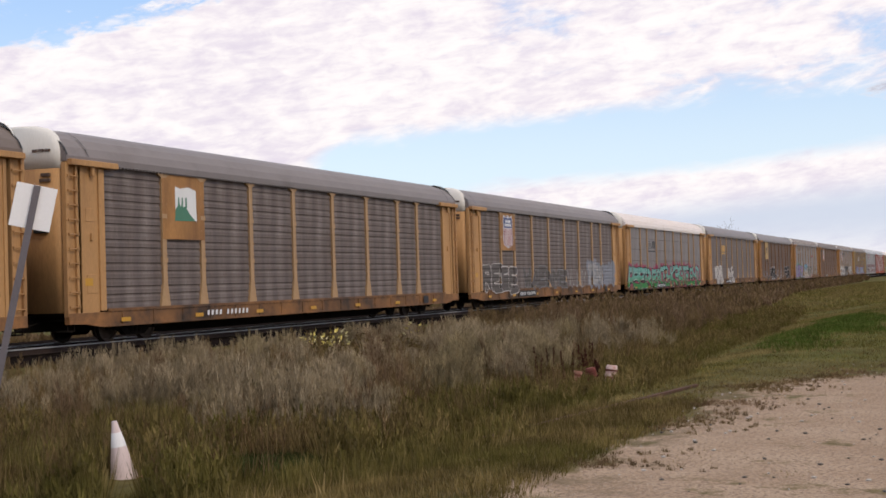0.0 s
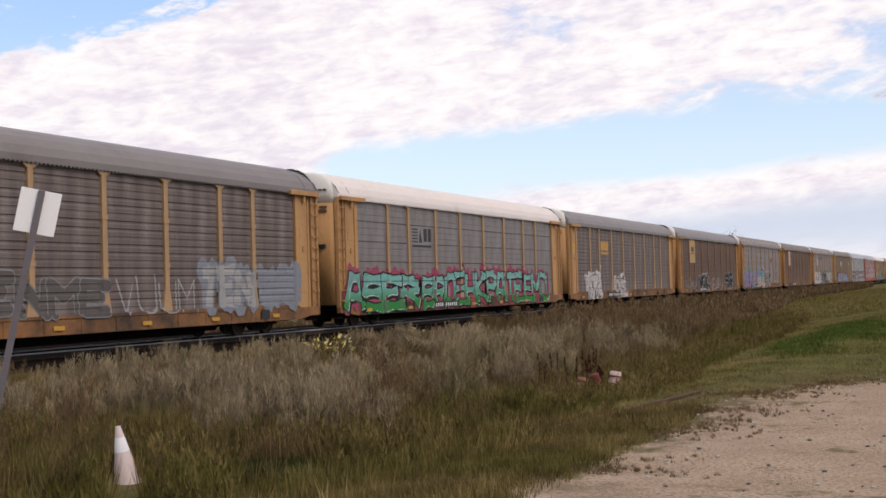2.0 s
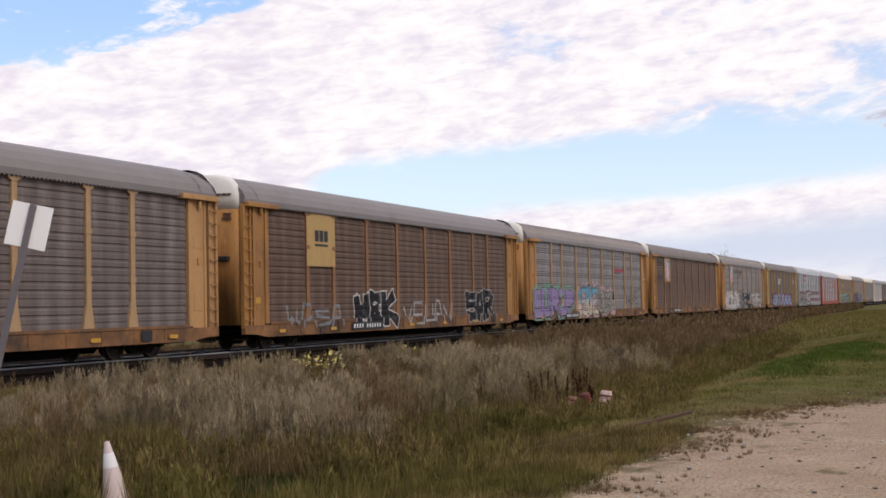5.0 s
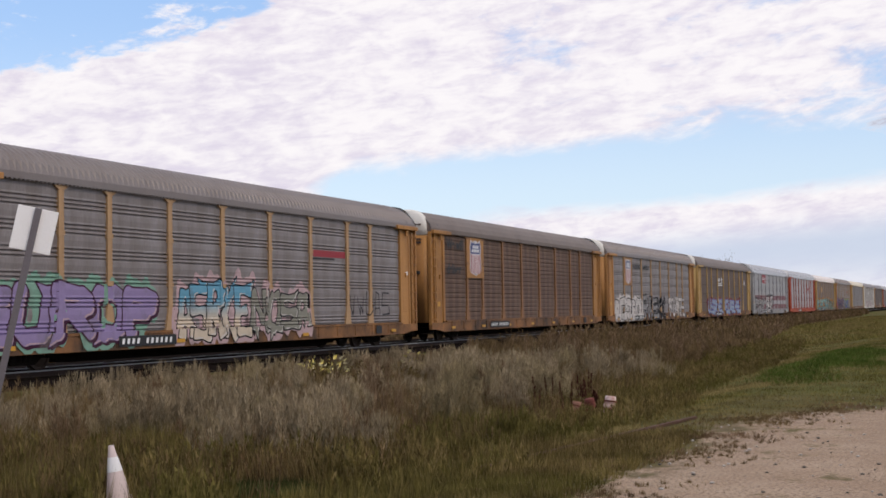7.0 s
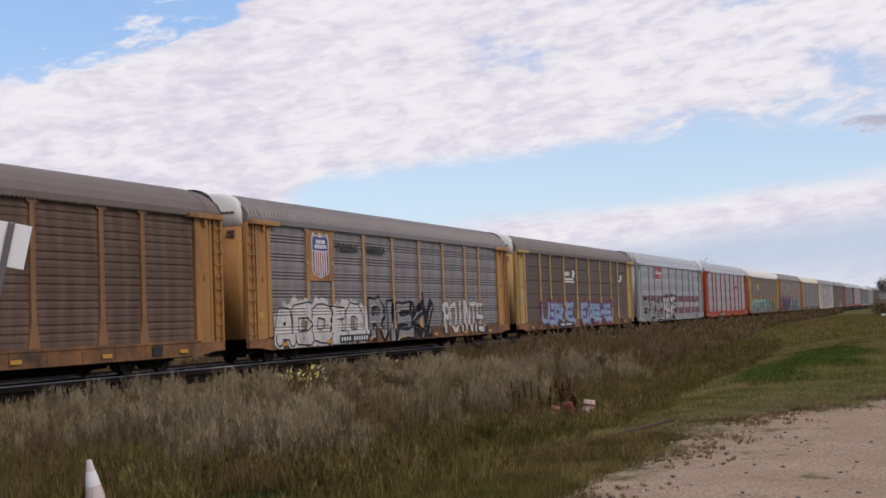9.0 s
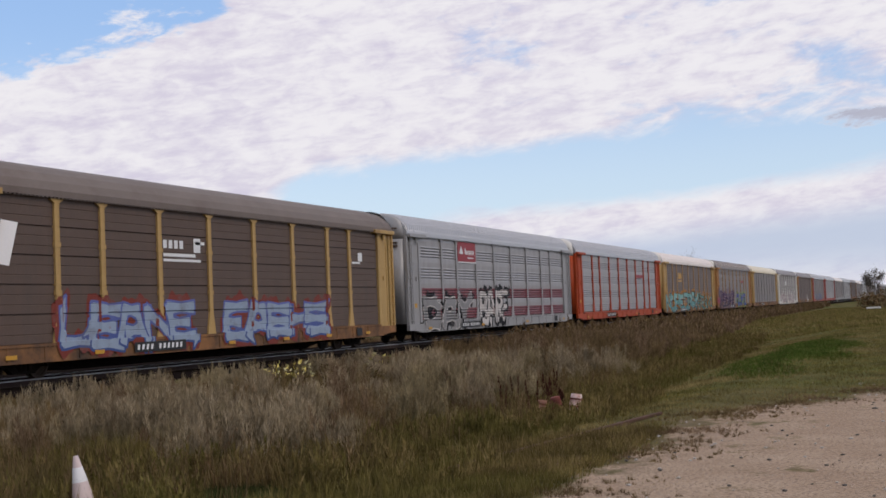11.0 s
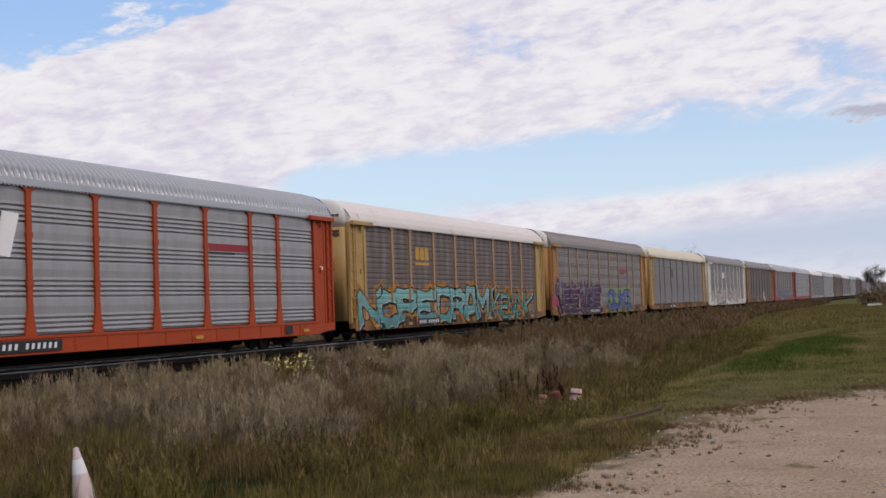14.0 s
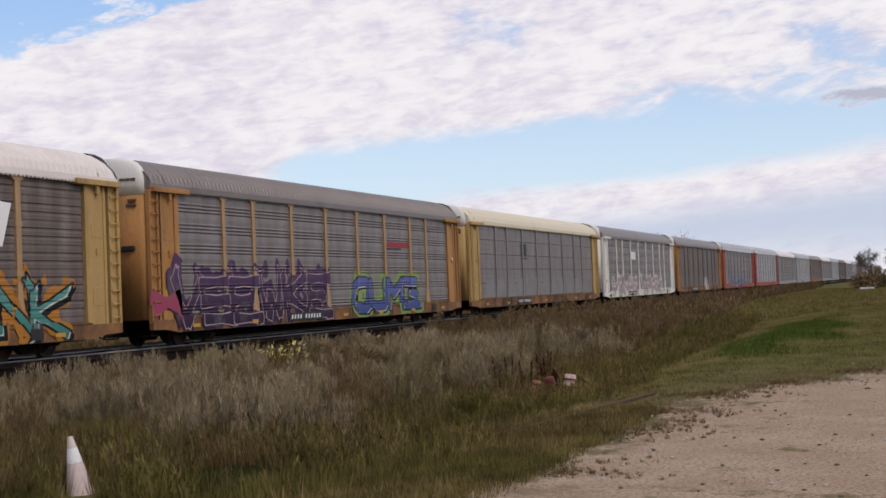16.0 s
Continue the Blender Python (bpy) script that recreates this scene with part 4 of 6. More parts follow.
def contour_tag(car, seed, s0, s1, z0, z1, word, dark, light, weight=0.2):
    """Rounded letters drawn as one pale contour round a thin dark fill."""
    graffiti(car, seed, s0, s1, z0, z1, word, dark, light, None, None, weight, 0, None, 0.04, False, 0.0, "rounded letter with a thin pale contour")


def marks(car, s, n=(4, 6), backing=True):
    """Car number on the sill: plain white bars on a black field."""
    if backing:
        flat_part("number_field", [rect(s, s + 2.7, SILL0 + 0.08, SILL1 - 0.09)], M["black"], car, FACE - 0.024)
    polys, x = [], s + 0.12
    for group in n:
        for _ in range(group):
            polys.append([(a + (0.03 if b > SILL0 + 0.2 else 0), b) for a, b in rect(x, x + 0.11, SILL0 + 0.15, SILL1 - 0.16)])
            x += 0.225
        x += 0.2
    for p in polys:
        flat_part("number_bar", [p], M["logo_white"], car, FACE - 0.028)


def reflectors(car, seed, every=2.9):
    rnd = random.Random(seed)
    s = 0.5
    while s < SCREEN - 0.5:
        flat_part("reflector", [rect(s, s + 0.42, SILL0 + 0.12, SILL0 + 0.23)], M["logo_gold"], car, FACE - 0.022, "yellow reflective strip")
        s += every + rnd.uniform(-0.2, 0.2)


def emblem_panel(car, mat, z0=2.86, s0=2.66, s1=4.82):
    bm = bmesh.new()
    box(bm, -HALF + s0, -HALF + s1, -SIDE - 0.006, -SIDE + 0.04, z0, EAVE - 0.06)
    return part("emblem_panel", bm, M[mat], car)


def shield(car, panel):
    """A shield: white rim, blue head, red and white stripes."""
    cx, top, bot, w = -HALF + 3.74, 4.60, 3.0, 0.66

    def outline(k, drop=0.0):
        pts = [(-0.82, 1.0), (-0.4, 0.93), (0, 1.0), (0.4, 0.93), (0.82, 1.0), (1.0, 0.80), (0.93, 0.55), (1.0, 0.25), (0.86, 0.09), (0.4, 0.05), (0, 0.0), (-0.4, 0.05), (-0.86, 0.09), (-1.0, 0.25), (-0.93, 0.55), (-1.0, 0.80)]
        mid = (top + bot) / 2
        return [(cx + x * w * k, mid + (bot + z * (top - bot) - mid) * (1 - (1 - k) * 0.6)) for x, z in pts]
    y = -SIDE - 0.010
    e = flat_part("emblem", [outline(1.08)], M["logo_white"], car, y, "shield emblem with red and white stripes")
    flat_part("emblem_rim", [outline(1.0)], M["logo_blue"], e, y - 0.003)
    flat_part("emblem_field", [outline(0.93)], M["logo_white"], e, y - 0.006)
    flat_part("emblem_head", [[(cx - 0.57, 3.98), (cx + 0.57, 3.98), (cx + 0.59, 4.3), (cx + 0.51, 4.51), (cx, 4.47), (cx - 0.51, 4.51), (cx - 0.59, 4.3)]], M["logo_blue"], e, y - 0.009)
    flat_parts("emblem_bar", [[(cx + a * 1.15, z), (cx + b * 1.15, z), (cx + b * 1.15, z + 0.14), (cx + a * 1.15, z + 0.14)] for a, b, z in ((-0.32, -0.2, 4.24), (-0.16, -0.04, 4.24), (0.0, 0.1, 4.24), (0.14, 0.32, 4.24), (-0.4, -0.26, 4.06), (-0.22, -0.08, 4.06), (-0.04, 0.1, 4.06), (0.14, 0.24, 4.06), (0.28, 0.4, 4.06))], M["logo_white"], e, y - 0.012)
    flat_parts("emblem_stripe", [[(cx + k * 0.178 - 0.046, 3.13 if abs(k) > 2 else 3.07), (cx + k * 0.178 + 0.046, 3.13 if abs(k) > 2 else 3.07), (cx + k * 0.178 + 0.046, 3.95), (cx + k * 0.178 - 0.046, 3.95)] for k in range(-3, 4)], M["logo_red"], e, y - 0.010)


def lettering(car, words, s, z, size, mat, label=""):
    """Painted words in the built-in font, as a flat mesh on the side."""
    cu = bpy.data.curves.new("words", "FONT")
    cu.body, cu.size, cu.offset = words, size, 0.022
    tmp = bpy.data.objects.new("words", cu)
    scene.collection.objects.link(tmp)
    me = bpy.data.meshes.new_from_object(tmp.evaluated_get(bpy.context.evaluated_depsgraph_get()))
    bpy.data.objects.remove(tmp)
    me.materials.clear()
    me.materials.append(None)
    piece("lettering", me, M[mat], car, label, pose(-HALF + s, -SIDE - 0.014, z, 90))


def red_sign(car):
    flat_part("sign_strip", [rect(16.35, 18.85, 3.36, 3.60)], M["logo_red"], car, -SIDE + 0.044, "red strip with a black line under it")
    flat_part("sign_line", [rect(16.3, 18.0, 3.27, 3.33)], M["black"], car, -SIDE + 0.044)


def door_marks():
    """Lettering bars and the brake housing on the end door that faces the camera."""
    bars, box_ = [], bmesh.new()
    for y0, y1, z0, z1 in ((-1.12, -0.98, 5.06, 5.13), (-0.95, -0.78, 5.06, 5.13), (-0.75, -0.6, 5.06, 5.13), (-1.12, -0.85, 4.42, 4.50), (-1.12, -0.80, 4.28, 4.36)):
        y = (y0 + y1) / 2
        out = END - 0.10 + 0.26 * (1 - (y / 1.36) ** 2) ** 0.3 - (0.07 * (z0 - EAVE) ** 2 if z0 > EAVE else 0)
        bm = bmesh.new()
        box(bm, -out - 0.035, -out + 0.12, y0, y1, z0, z1)
        bars.append(mesh_of("lettering_bar", bm))
    box(box_, -END - 0.22, -END + 0.02, -1.05, -0.62, 2.94, 3.10)
    return bars, mesh_of("brake_housing", box_, bevel=0.02)


def decorate():
    bars, housing = door_marks()
    for k, car in train.items():
        if k <= 16:
            for me in bars:
                piece("lettering_bar", me, M["brown"], car, "small dark lettering bar")
            if k % 2 == 0:
                piece("brake_housing", housing, M["black"], car, "black brake housing on the end door")
            marks(car, {0: 4.6, 1: 5.0, 2: 7.0, 3: 6.2, 5: 5.0, 6: 5.4, 7: 5.0, 9: 4.9, 11: 5.2, 12: 7.0}.get(k, 6.0), backing=k != 0)
            reflectors(car, k + 50, 7.4 if k in (9, 10, 5) else 3.6)
            flat_part("notice", [rect(-0.95, -0.55, 1.55, 1.75)] if k != 3 else [rect(-1.0, -0.5, 3.15, 3.75)], M["logo_gold"], car, -SIDE + 0.012, "small yellow notice")
            flat_part("test_plate", [rect(21.2, 21.7, SILL0 + 0.08, SILL1 - 0.08)], M["black"], car, FACE - 0.022)
    # emblems
    c = train[0]
    emblem_panel(c, "yellow")
    e = flat_part("emblem", [[(-HALF + s, z) for s, z in ((3.30, 4.42), (3.55, 4.36), (3.95, 4.42), (4.38, 4.34), (4.40, 3.42), (3.30, 3.50))]], M["logo_white"], c, -SIDE - 0.012, "white emblem with a green foot")
    flat_part("emblem_foot", [[(-HALF + s, z) for s, z in ((3.30, 3.75), (3.50, 3.92), (3.62, 3.80), (3.80, 3.84), (4.05, 3.62), (4.32, 3.42), (3.26, 3.40))]], M["logo_green"], e, -SIDE - 0.016)
    flat_parts("emblem_tower", [[(-HALF + s + a, z) for a, z in ((0, 3.8), (0.10, 3.8), (0.08, 4.1), (0.02, 4.1))] for s in (3.42, 3.60, 3.80)], M["logo_green"], e, -SIDE - 0.018)
    for k in (1, 6, 7):
        emblem_panel(train[k], "yellow_dirty" if k == 6 else "yellow")
        shield(train[k], None)
    emblem_panel(train[4], "yellow_pale")
    flat_parts("emblem_bar", [rect(3.25, 3.55, 3.75, 4.15), rect(3.6, 3.9, 3.75, 4.15), rect(3.95, 4.25, 3.75, 4.15), rect(3.25, 4.25, 3.58, 3.66)], M["black"], train[4], -SIDE - 0.012, "black block emblem on the pale panel")
    e = flat_part("emblem", [rect(5.0, 7.2, 3.05, 3.95)], M["screen_grey"], train[2], -SIDE + 0.044, "black horse-and-stripe emblem, weathered")
    flat_parts("emblem_bar", [rect(5.1, 5.7, 3.3 + 0.13 * i, 3.36 + 0.13 * i) for i in range(5)] + [[(-HALF + 5.8, 3.3), (-HALF + 6.15, 3.3), (-HALF + 5.95, 3.9)], rect(6.3, 6.65, 3.35, 3.9), rect(6.75, 7.1, 3.35, 3.9), rect(5.1, 7.1, 3.10, 3.2)], M["black"], e, -SIDE + 0.040)
    for k, s in ((3, 5.25), (11, 5.40)):
        bars = [[(-HALF + s + i * 0.56 + u, 3.42 + v) for u, v in ((0.06, 0), (0.44, 0), (0.48, 0.1), (0.44, 0.52), (0.38, 0.58), (0.04, 0.56), (0, 0.46), (0, 0.1))] for i in range(3)]
        bars.append(rect(s - 0.05, s + 1.65, 3.2, 3.32))
        flat_parts("emblem_letter", bars, M["logo_gold"], train[k], -SIDE + 0.044, "gold letter emblem with an underline")
    flat_parts("emblem_bar", [rect(7.8, 9.6, 3.35, 3.45), rect(7.8, 9.9, 3.2, 3.28), rect(9.5, 9.9, 3.5, 3.95), rect(9.6, 10.15, 3.75, 3.85)], M["logo_white"], train[8], -SIDE + 0.044, "white line emblem")
    flat_parts("emblem_bar", [rect(7.8, 8.0, 3.6, 3.85), rect(8.1, 8.3, 3.6, 3.85), rect(8.4, 8.6, 3.6, 3.85), rect(8.7, 8.9, 3.6, 3.85), rect(21.2, 22.0, 3.4, 3.48), rect(21.8, 22.2, 3.5, 3.85)], M["logo_white"], train[8], -SIDE + 0.044, "white line emblem")
    bm = bmesh.new()
    box(bm, -HALF + 4.88, -HALF + 7.44, -SIDE - 0.012, -SIDE + 0.03, 3.76, 4.72)
    p = part("emblem_panel", bm, M["logo_red"], train[9], "red panel with a white emblem")
    flat_parts("emblem_bar", [[(-HALF + 5.35 + 0.3 * math.cos(a) * (1 - 0.25 * j), 4.28 + 0.09 * j - 0.1 + 0.06 * math.sin(a)) for a in [i * math.pi / 5 for i in range(10)]] for j in range(4)] + [rect(5.85 + 0.2 * i, 5.98 + 0.2 * i, 4.12, 4.32 + (0.1 if i == 0 else 0)) for i in range(7)] + [rect(6.2, 7.1, 3.93, 3.98), rect(4.88, 7.44, 3.70, 3.755)], M["logo_white"], p, -SIDE - 0.02)
    flat_parts("emblem_bar", [rect(7.3, 7.75, 3.2, 3.9), rect(7.85, 8.4, 3.2, 3.9), rect(7.3, 8.4, 3.02, 3.12)], M["black"], train[13], -SIDE + 0.044, "black block emblem")
    flat_part("emblem", [rect(7.8, 9.4, 3.3, 3.9)], M["logo_white"], train[14], -SIDE + 0.044, "pale emblem")
    lettering(train[6], "We will", 0.22, 4.12, 0.62, "black", "black painted words")
    lettering(train[6], "deliver", 0.22, 3.02, 0.62, "black", "black painted words")
    lettering(train[7], "BUILDING", 5.12, 4.02, 0.42, "black", "black painted words")
    lettering(train[7], "AMERICA", 7.85, 4.02, 0.42, "black", "black painted words")
    for k in (5, 10, 12):
        red_sign(train[k])
        flat_part("notice", [rect(24.2, 24.45, 2.85, 2.98)], M["logo_white"], train[k], -SIDE + 0.012, "small white notice")
    # red bands on the silver car: the ribs of the two lower groups
    h = (EAVE - 0.03 - SILL1 - 0.02) / 4
    for i in range(9):
        for group in (0, 1):
            for k in range(4):
                z = SILL1 + 0.02 + group * h + (0.03 + 0.1375 * k) * h + 0.05
                zs = np.unique(np.round([z - 0.03, z + 0.088] + [q for _, q in screen_profile("banded") if z - 0.03 < q < z + 0.088], 4))
                xs = np.array([-HALF + bays[i] + 0.10, -HALF + bays[i] + 0.34, -HALF + bays[i + 1] - 0.34, -HALF + bays[i + 1] - 0.10])
                sprayed("red_band", np.full((len(zs), 4), -1.0), xs, zs, M["screen_red"], train[9], "banded", 0.002, "dull red painted band")
    # graffiti
    g = graffiti
    contour_tag(train[1], 11, 0.2, 5.0, 0.72, 2.1, "RESE", "soot", "chalk", 0.19)
    contour_tag(train[1], 12, 6.2, 9.7, 0.9, 2.0, "WAE", "soot", "grey", 0.17)
    contour_tag(train[1], 16, 9.9, 13.4, 0.85, 1.95, "NME", "soot", "grey", 0.15)
    scribble(train[1], 13, 13.8, 17.8, 0.85, 2.1, 4, "faded", 0.035)
    g(train[1], 14, 18.0, 20.8, 0.95, 2.2, "TEN", "faded", "pale_blue", "pale_blue", None, 0.16, 0)
    g(train[1], 15, 21.3, 23.6, 1.0, 2.15, "UE", "pale_blue", "pale_blue", "pale_blue", None, 0.17, 0)
    g(train[2], 21, -1.2, 5.6, 0.5, 2.0, "ASER", "green", "ink", "pink", "chalk", 0.18, 1, None, 0.06, True, 0.10)
    g(train[2], 22, 6.0, 13.4, 0.5, 2.0, "BROSHK", "green", "ink", "pink", "chalk", 0.135, 1, None, 0.055, True, 0.08)
    g(train[2], 23, 13.6, 22.8, 0.5, 2.05, "PATEEMO", "green", "ink", "pink", "chalk", 0.14, 1, None, 0.055, True, 0.08)
    g(train[3], 31, 2.0, 4.9, 0.5, 1.85, "UTME", "chalk", "grey", "chalk", "ink", 0.13, 1)
    g(train[3], 32, 8.4, 10.9, 0.5, 1.7, "CNE", "chalk", "ink", "chalk", None, 0.11, 1)
    scribble(train[4], 41, 1.2, 5.6, 0.8, 1.5, 4, "grey", 0.07)
    g(train[4], 42, 6.5, 10.2, 0.55, 2.0, "MEK", "ink", "chalk", None, None, 0.20, 0)
    scribble(train[4], 43, 11.0, 16.5, 0.7, 1.6, 5, "faded", 0.06)
    g(train[4], 44, 18.2, 21.6, 0.6, 2.0, "SAR", "ink", "faded", None, None, 0.18, 0)
    g(train[5], 51, -0.6, 6.9, 0.62, 2.15, "SUROP", "lilac", "maroon", "mint", "blush", 0.23, 1, None, 0.05, False, 0.08)
    g(train[5], 52, 7.9, 12.0, 0.55, 2.25, "ASRKE", "blue_cream", "ink", "blush", "chalk", 0.15, 1, None, 0.045)
    g(train[5], 53, 12.1, 16.0, 0.75, 2.1, "NOSA", "drab", "ink", "blush", "chalk", 0.14, 1, None, 0.045)
    scribble(train[5], 54, 19.1, 22.8, 1.25, 2.1, 5, "ink", 0.03)
    g(train[7], 71, 0.2, 7.3, 0.5, 1.95, "ACOEO", "chalk", "ink", "chalk", None, 0.23, 0, None, 0.06, False)
    g(train[7], 72, 8.0, 14.8, 0.5, 2.1, "RISKY", "ash", "ink", None, "chalk", 0.15, 1, "ink", 0.10, True, 0.14)
    g(train[7], 73, 16.0, 21.4, 0.55, 2.1, "POINTS", "chalk", "soot", None, None, 0.115, 0, None, 0.05, False)
    g(train[8], 81, 2.8, 9.4, 0.7, 1.95, "LEANE", "ice", "blue", "logo_rust", None, 0.14, 1, None, 0.07)
    g(train[8], 82, 11.2, 18.6, 0.65, 1.95, "EASHS", "ice", "blue", "logo_rust", None, 0.15, 1, None, 0.07)
    g(train[9], 91, 0.4, 6.7, 0.5, 2.1, "DAY", "ash", "chalk", "ink", None, 0.20, 0, None, 0.05)
    g(train[9], 92, 8.0, 12.6, 0.5, 2.3, "BARF", "chalk", "ink", "ink", "ash", 0.17, 1, None, 0.05, False, 0.10)
    g(train[11], 111, -0.9, 7.5, 0.5, 2.1, "NOPE", "teal", "ink", "amber", "chalk", 0.21, 2, None, 0.06, True, 0.10)
    g(train[11], 112, 7.9, 15.2, 0.5, 2.2, "CRAM", "teal", "ink", "amber", "chalk", 0.18, 2, "teal_dark", 0.07, True, 0.14)
    g(train[11], 113, 15.8, 22.8, 0.5, 2.0, "KEWNK", "teal_dark", "ink", "amber", "chalk", 0.11, 3, None, 0.06, True, 0.12)
    g(train[12], 121, -0.6, 10.6, 0.55, 2.25, "VSEWKE", "violet", "blush", "violet", None, 0.16, 3, None, 0.034, True)
    g(train[12], 123, -1.6, 0.1, 1.05, 1.8, "X", "pink", "pink", None, None, 0.2, 1, None, 0.0)
    g(train[12], 122, 12.7, 19.6, 0.55, 2.1, "OUMG", "blue", "ink", "lime", "chalk", 0.20, 0, None, 0.05, False, 0.06)
    for i in range(12):   # soiled lower patches on the plain grey screens
        flat_part("screen_patch", [rect(1.1 + 1.75 * i, 2.3 + 1.75 * i, 0.98, 1.9)], P["ash"], train[13], -SIDE + 0.05)
    g(train[14], 141, 1.5, 9.5, 0.75, 1.8, "MENAS", "blush", "faded", "chalk", None, 0.09)
    g(train[14], 142, 11.5, 20.0, 0.75, 1.8, "WAKEM", "blush", "faded", "chalk", None, 0.09)
    scribble(train[15], 151, 13.5, 16.0, 0.6, 1.9, 2, "chalk", 0.16)
    g(train[16], 161, 3.5, 17.0, 0.7, 1.8, "OENUSAKE", "pale_blue", "blue", None, None, 0.10)


decorate()


# ---- weeds and grass ----
def foliage(name, colors, patch=None, patch_scale=0.25, lo=0.45, hi=0.6):
    """Leaf colours spread over single leaves, with a second tint in patches."""
    m = bpy.data.materials.new(name)
    m.use_nodes = True
    n, l = m.node_tree.nodes, m.node_tree.links
    b = n["Principled BSDF"]
    b.inputs["Roughness"].default_value = 1.0
    b.inputs["Specular IOR Level"].default_value = 0.0
    geo = n.new("ShaderNodeNewGeometry")
    cr = n.new("ShaderNodeValToRGB")
    els = cr.color_ramp.elements
    while len(els) < len(colors):
        els.new(0.5)
    for i, c in enumerate(colors):
        els[i].position = i / (len(colors) - 1)
        els[i].color = (*c, 1)
    l.new(geo.outputs["Random Per Island"], cr.inputs[0])
    col = cr.outputs[0]
    if patch:
        tc = n.new("ShaderNodeTexCoord")
        t = n.new("ShaderNodeTexNoise")
        t.inputs["Scale"].default_value, t.inputs["Detail"].default_value = patch_scale, 4
        l.new(tc.outputs["Object"], t.inputs["Vector"])
        mr = n.new("ShaderNodeMapRange")
        mr.inputs[1].default_value, mr.inputs[2].default_value = lo, hi
        mr.inputs[4].default_value = 0.75
        l.new(t.outputs[0], mr.inputs[0])
        mix = n.new("ShaderNodeMixRGB")
        l.new(mr.outputs[0], mix.inputs[0])
        l.new(col, mix.inputs[1])
        mix.inputs[2].default_value = (*patch, 1)
        col = mix.outputs[0]
    tc = n.new("ShaderNodeTexCoord")     # plants differ in tone, at about the size of a plant
    t = n.new("ShaderNodeTexNoise")
    t.inputs["Scale"].default_value, t.inputs["Detail"].default_value = 1.7, 3
    l.new(tc.outputs["Object"], t.inputs["Vector"])
    mr = n.new("ShaderNodeMapRange")
    mr.inputs[1].default_value, mr.inputs[2].default_value, mr.inputs[3].default_value, mr.inputs[4].default_value = 0.32, 0.68, 0.55, 1.4
    l.new(t.outputs[0], mr.inputs[0])
    hsv = n.new("ShaderNodeHueSaturation")
    l.new(mr.outputs[0], hsv.inputs["Value"])
    l.new(col, hsv.inputs["Color"])
    l.new(hsv.outputs[0], b.inputs["Base Color"])
    return m


rng = np.random.default_rng(7)


def ground_zs(x, y):
    def step(v, a, b):
        u = np.clip((v - a) / (b - a), 0, 1)
        return u * u * (3 - 2 * u)
    return -0.35 - 0.45 * step(y, 3.6, 8.0) + 0.45 * step(y, 18.5, 20.6) - 0.45 * step(y, 25.8, 28)


def triangles(name, corners, mat, label, category):
    """One mesh of loose triangles: corners has the shape (n, 3, 3)."""
    n = len(corners)
    me = bpy.data.meshes.new(name)
    me.vertices.add(n * 3)
    me.vertices.foreach_set("co", corners.reshape(-1).astype(np.float32))
    me.loops.add(n * 3)
    me.loops.foreach_set("vertex_index", np.arange(n * 3, dtype=np.int32))
    me.polygons.add(n)
    me.polygons.foreach_set("loop_start", np.arange(0, n * 3, 3, dtype=np.int32))
    me.update(calc_edges=True)
    me.materials.append(mat)
    return tagged(new(name, me), label, category, kind="stuff")


def leaves(base, direction, length, width):
    """Slender leaves: a triangle each, from base along direction."""
    d = direction / np.linalg.norm(direction, axis=1, keepdims=True)
    side = np.cross(d, rng.normal(size=d.shape))
    side /= np.linalg.norm(side, axis=1, keepdims=True) + 1e-9
    w = (side * width[:, None]) * 0.5
    return np.stack([base - w, base + w, base + d * length[:, None]], axis=1)


def weed_front(x):
    """How near to the camera's side the tall weeds reach."""
    return np.interp(x, [8, 14, 20, 32, 45, 131, 260], [8.2, 7.0, 7.2, 8.3, 8.8, 17.0, 19.5])


def scatter(n, x0, x1, y0, y1):
    """Points in the field that lie in the sector which the camera overlooks."""
    x, y = rng.uniform(x0, x1, n), rng.uniform(y0, y1, n)
    az = np.degrees(np.arctan2(y, x))
    ok = (az > -1) & (az < 46)
    return x[ok], y[ok]


def clumpy(x, y, s):
    """Uneven cover, 0 to 1."""
    return 0.5 + 0.25 * (np.sin(x * s + 1.3 * np.sin(y * s * 0.7)) + np.sin(y * s * 1.3 + 1.7 * np.sin(x * s * 0.6 + 2)))


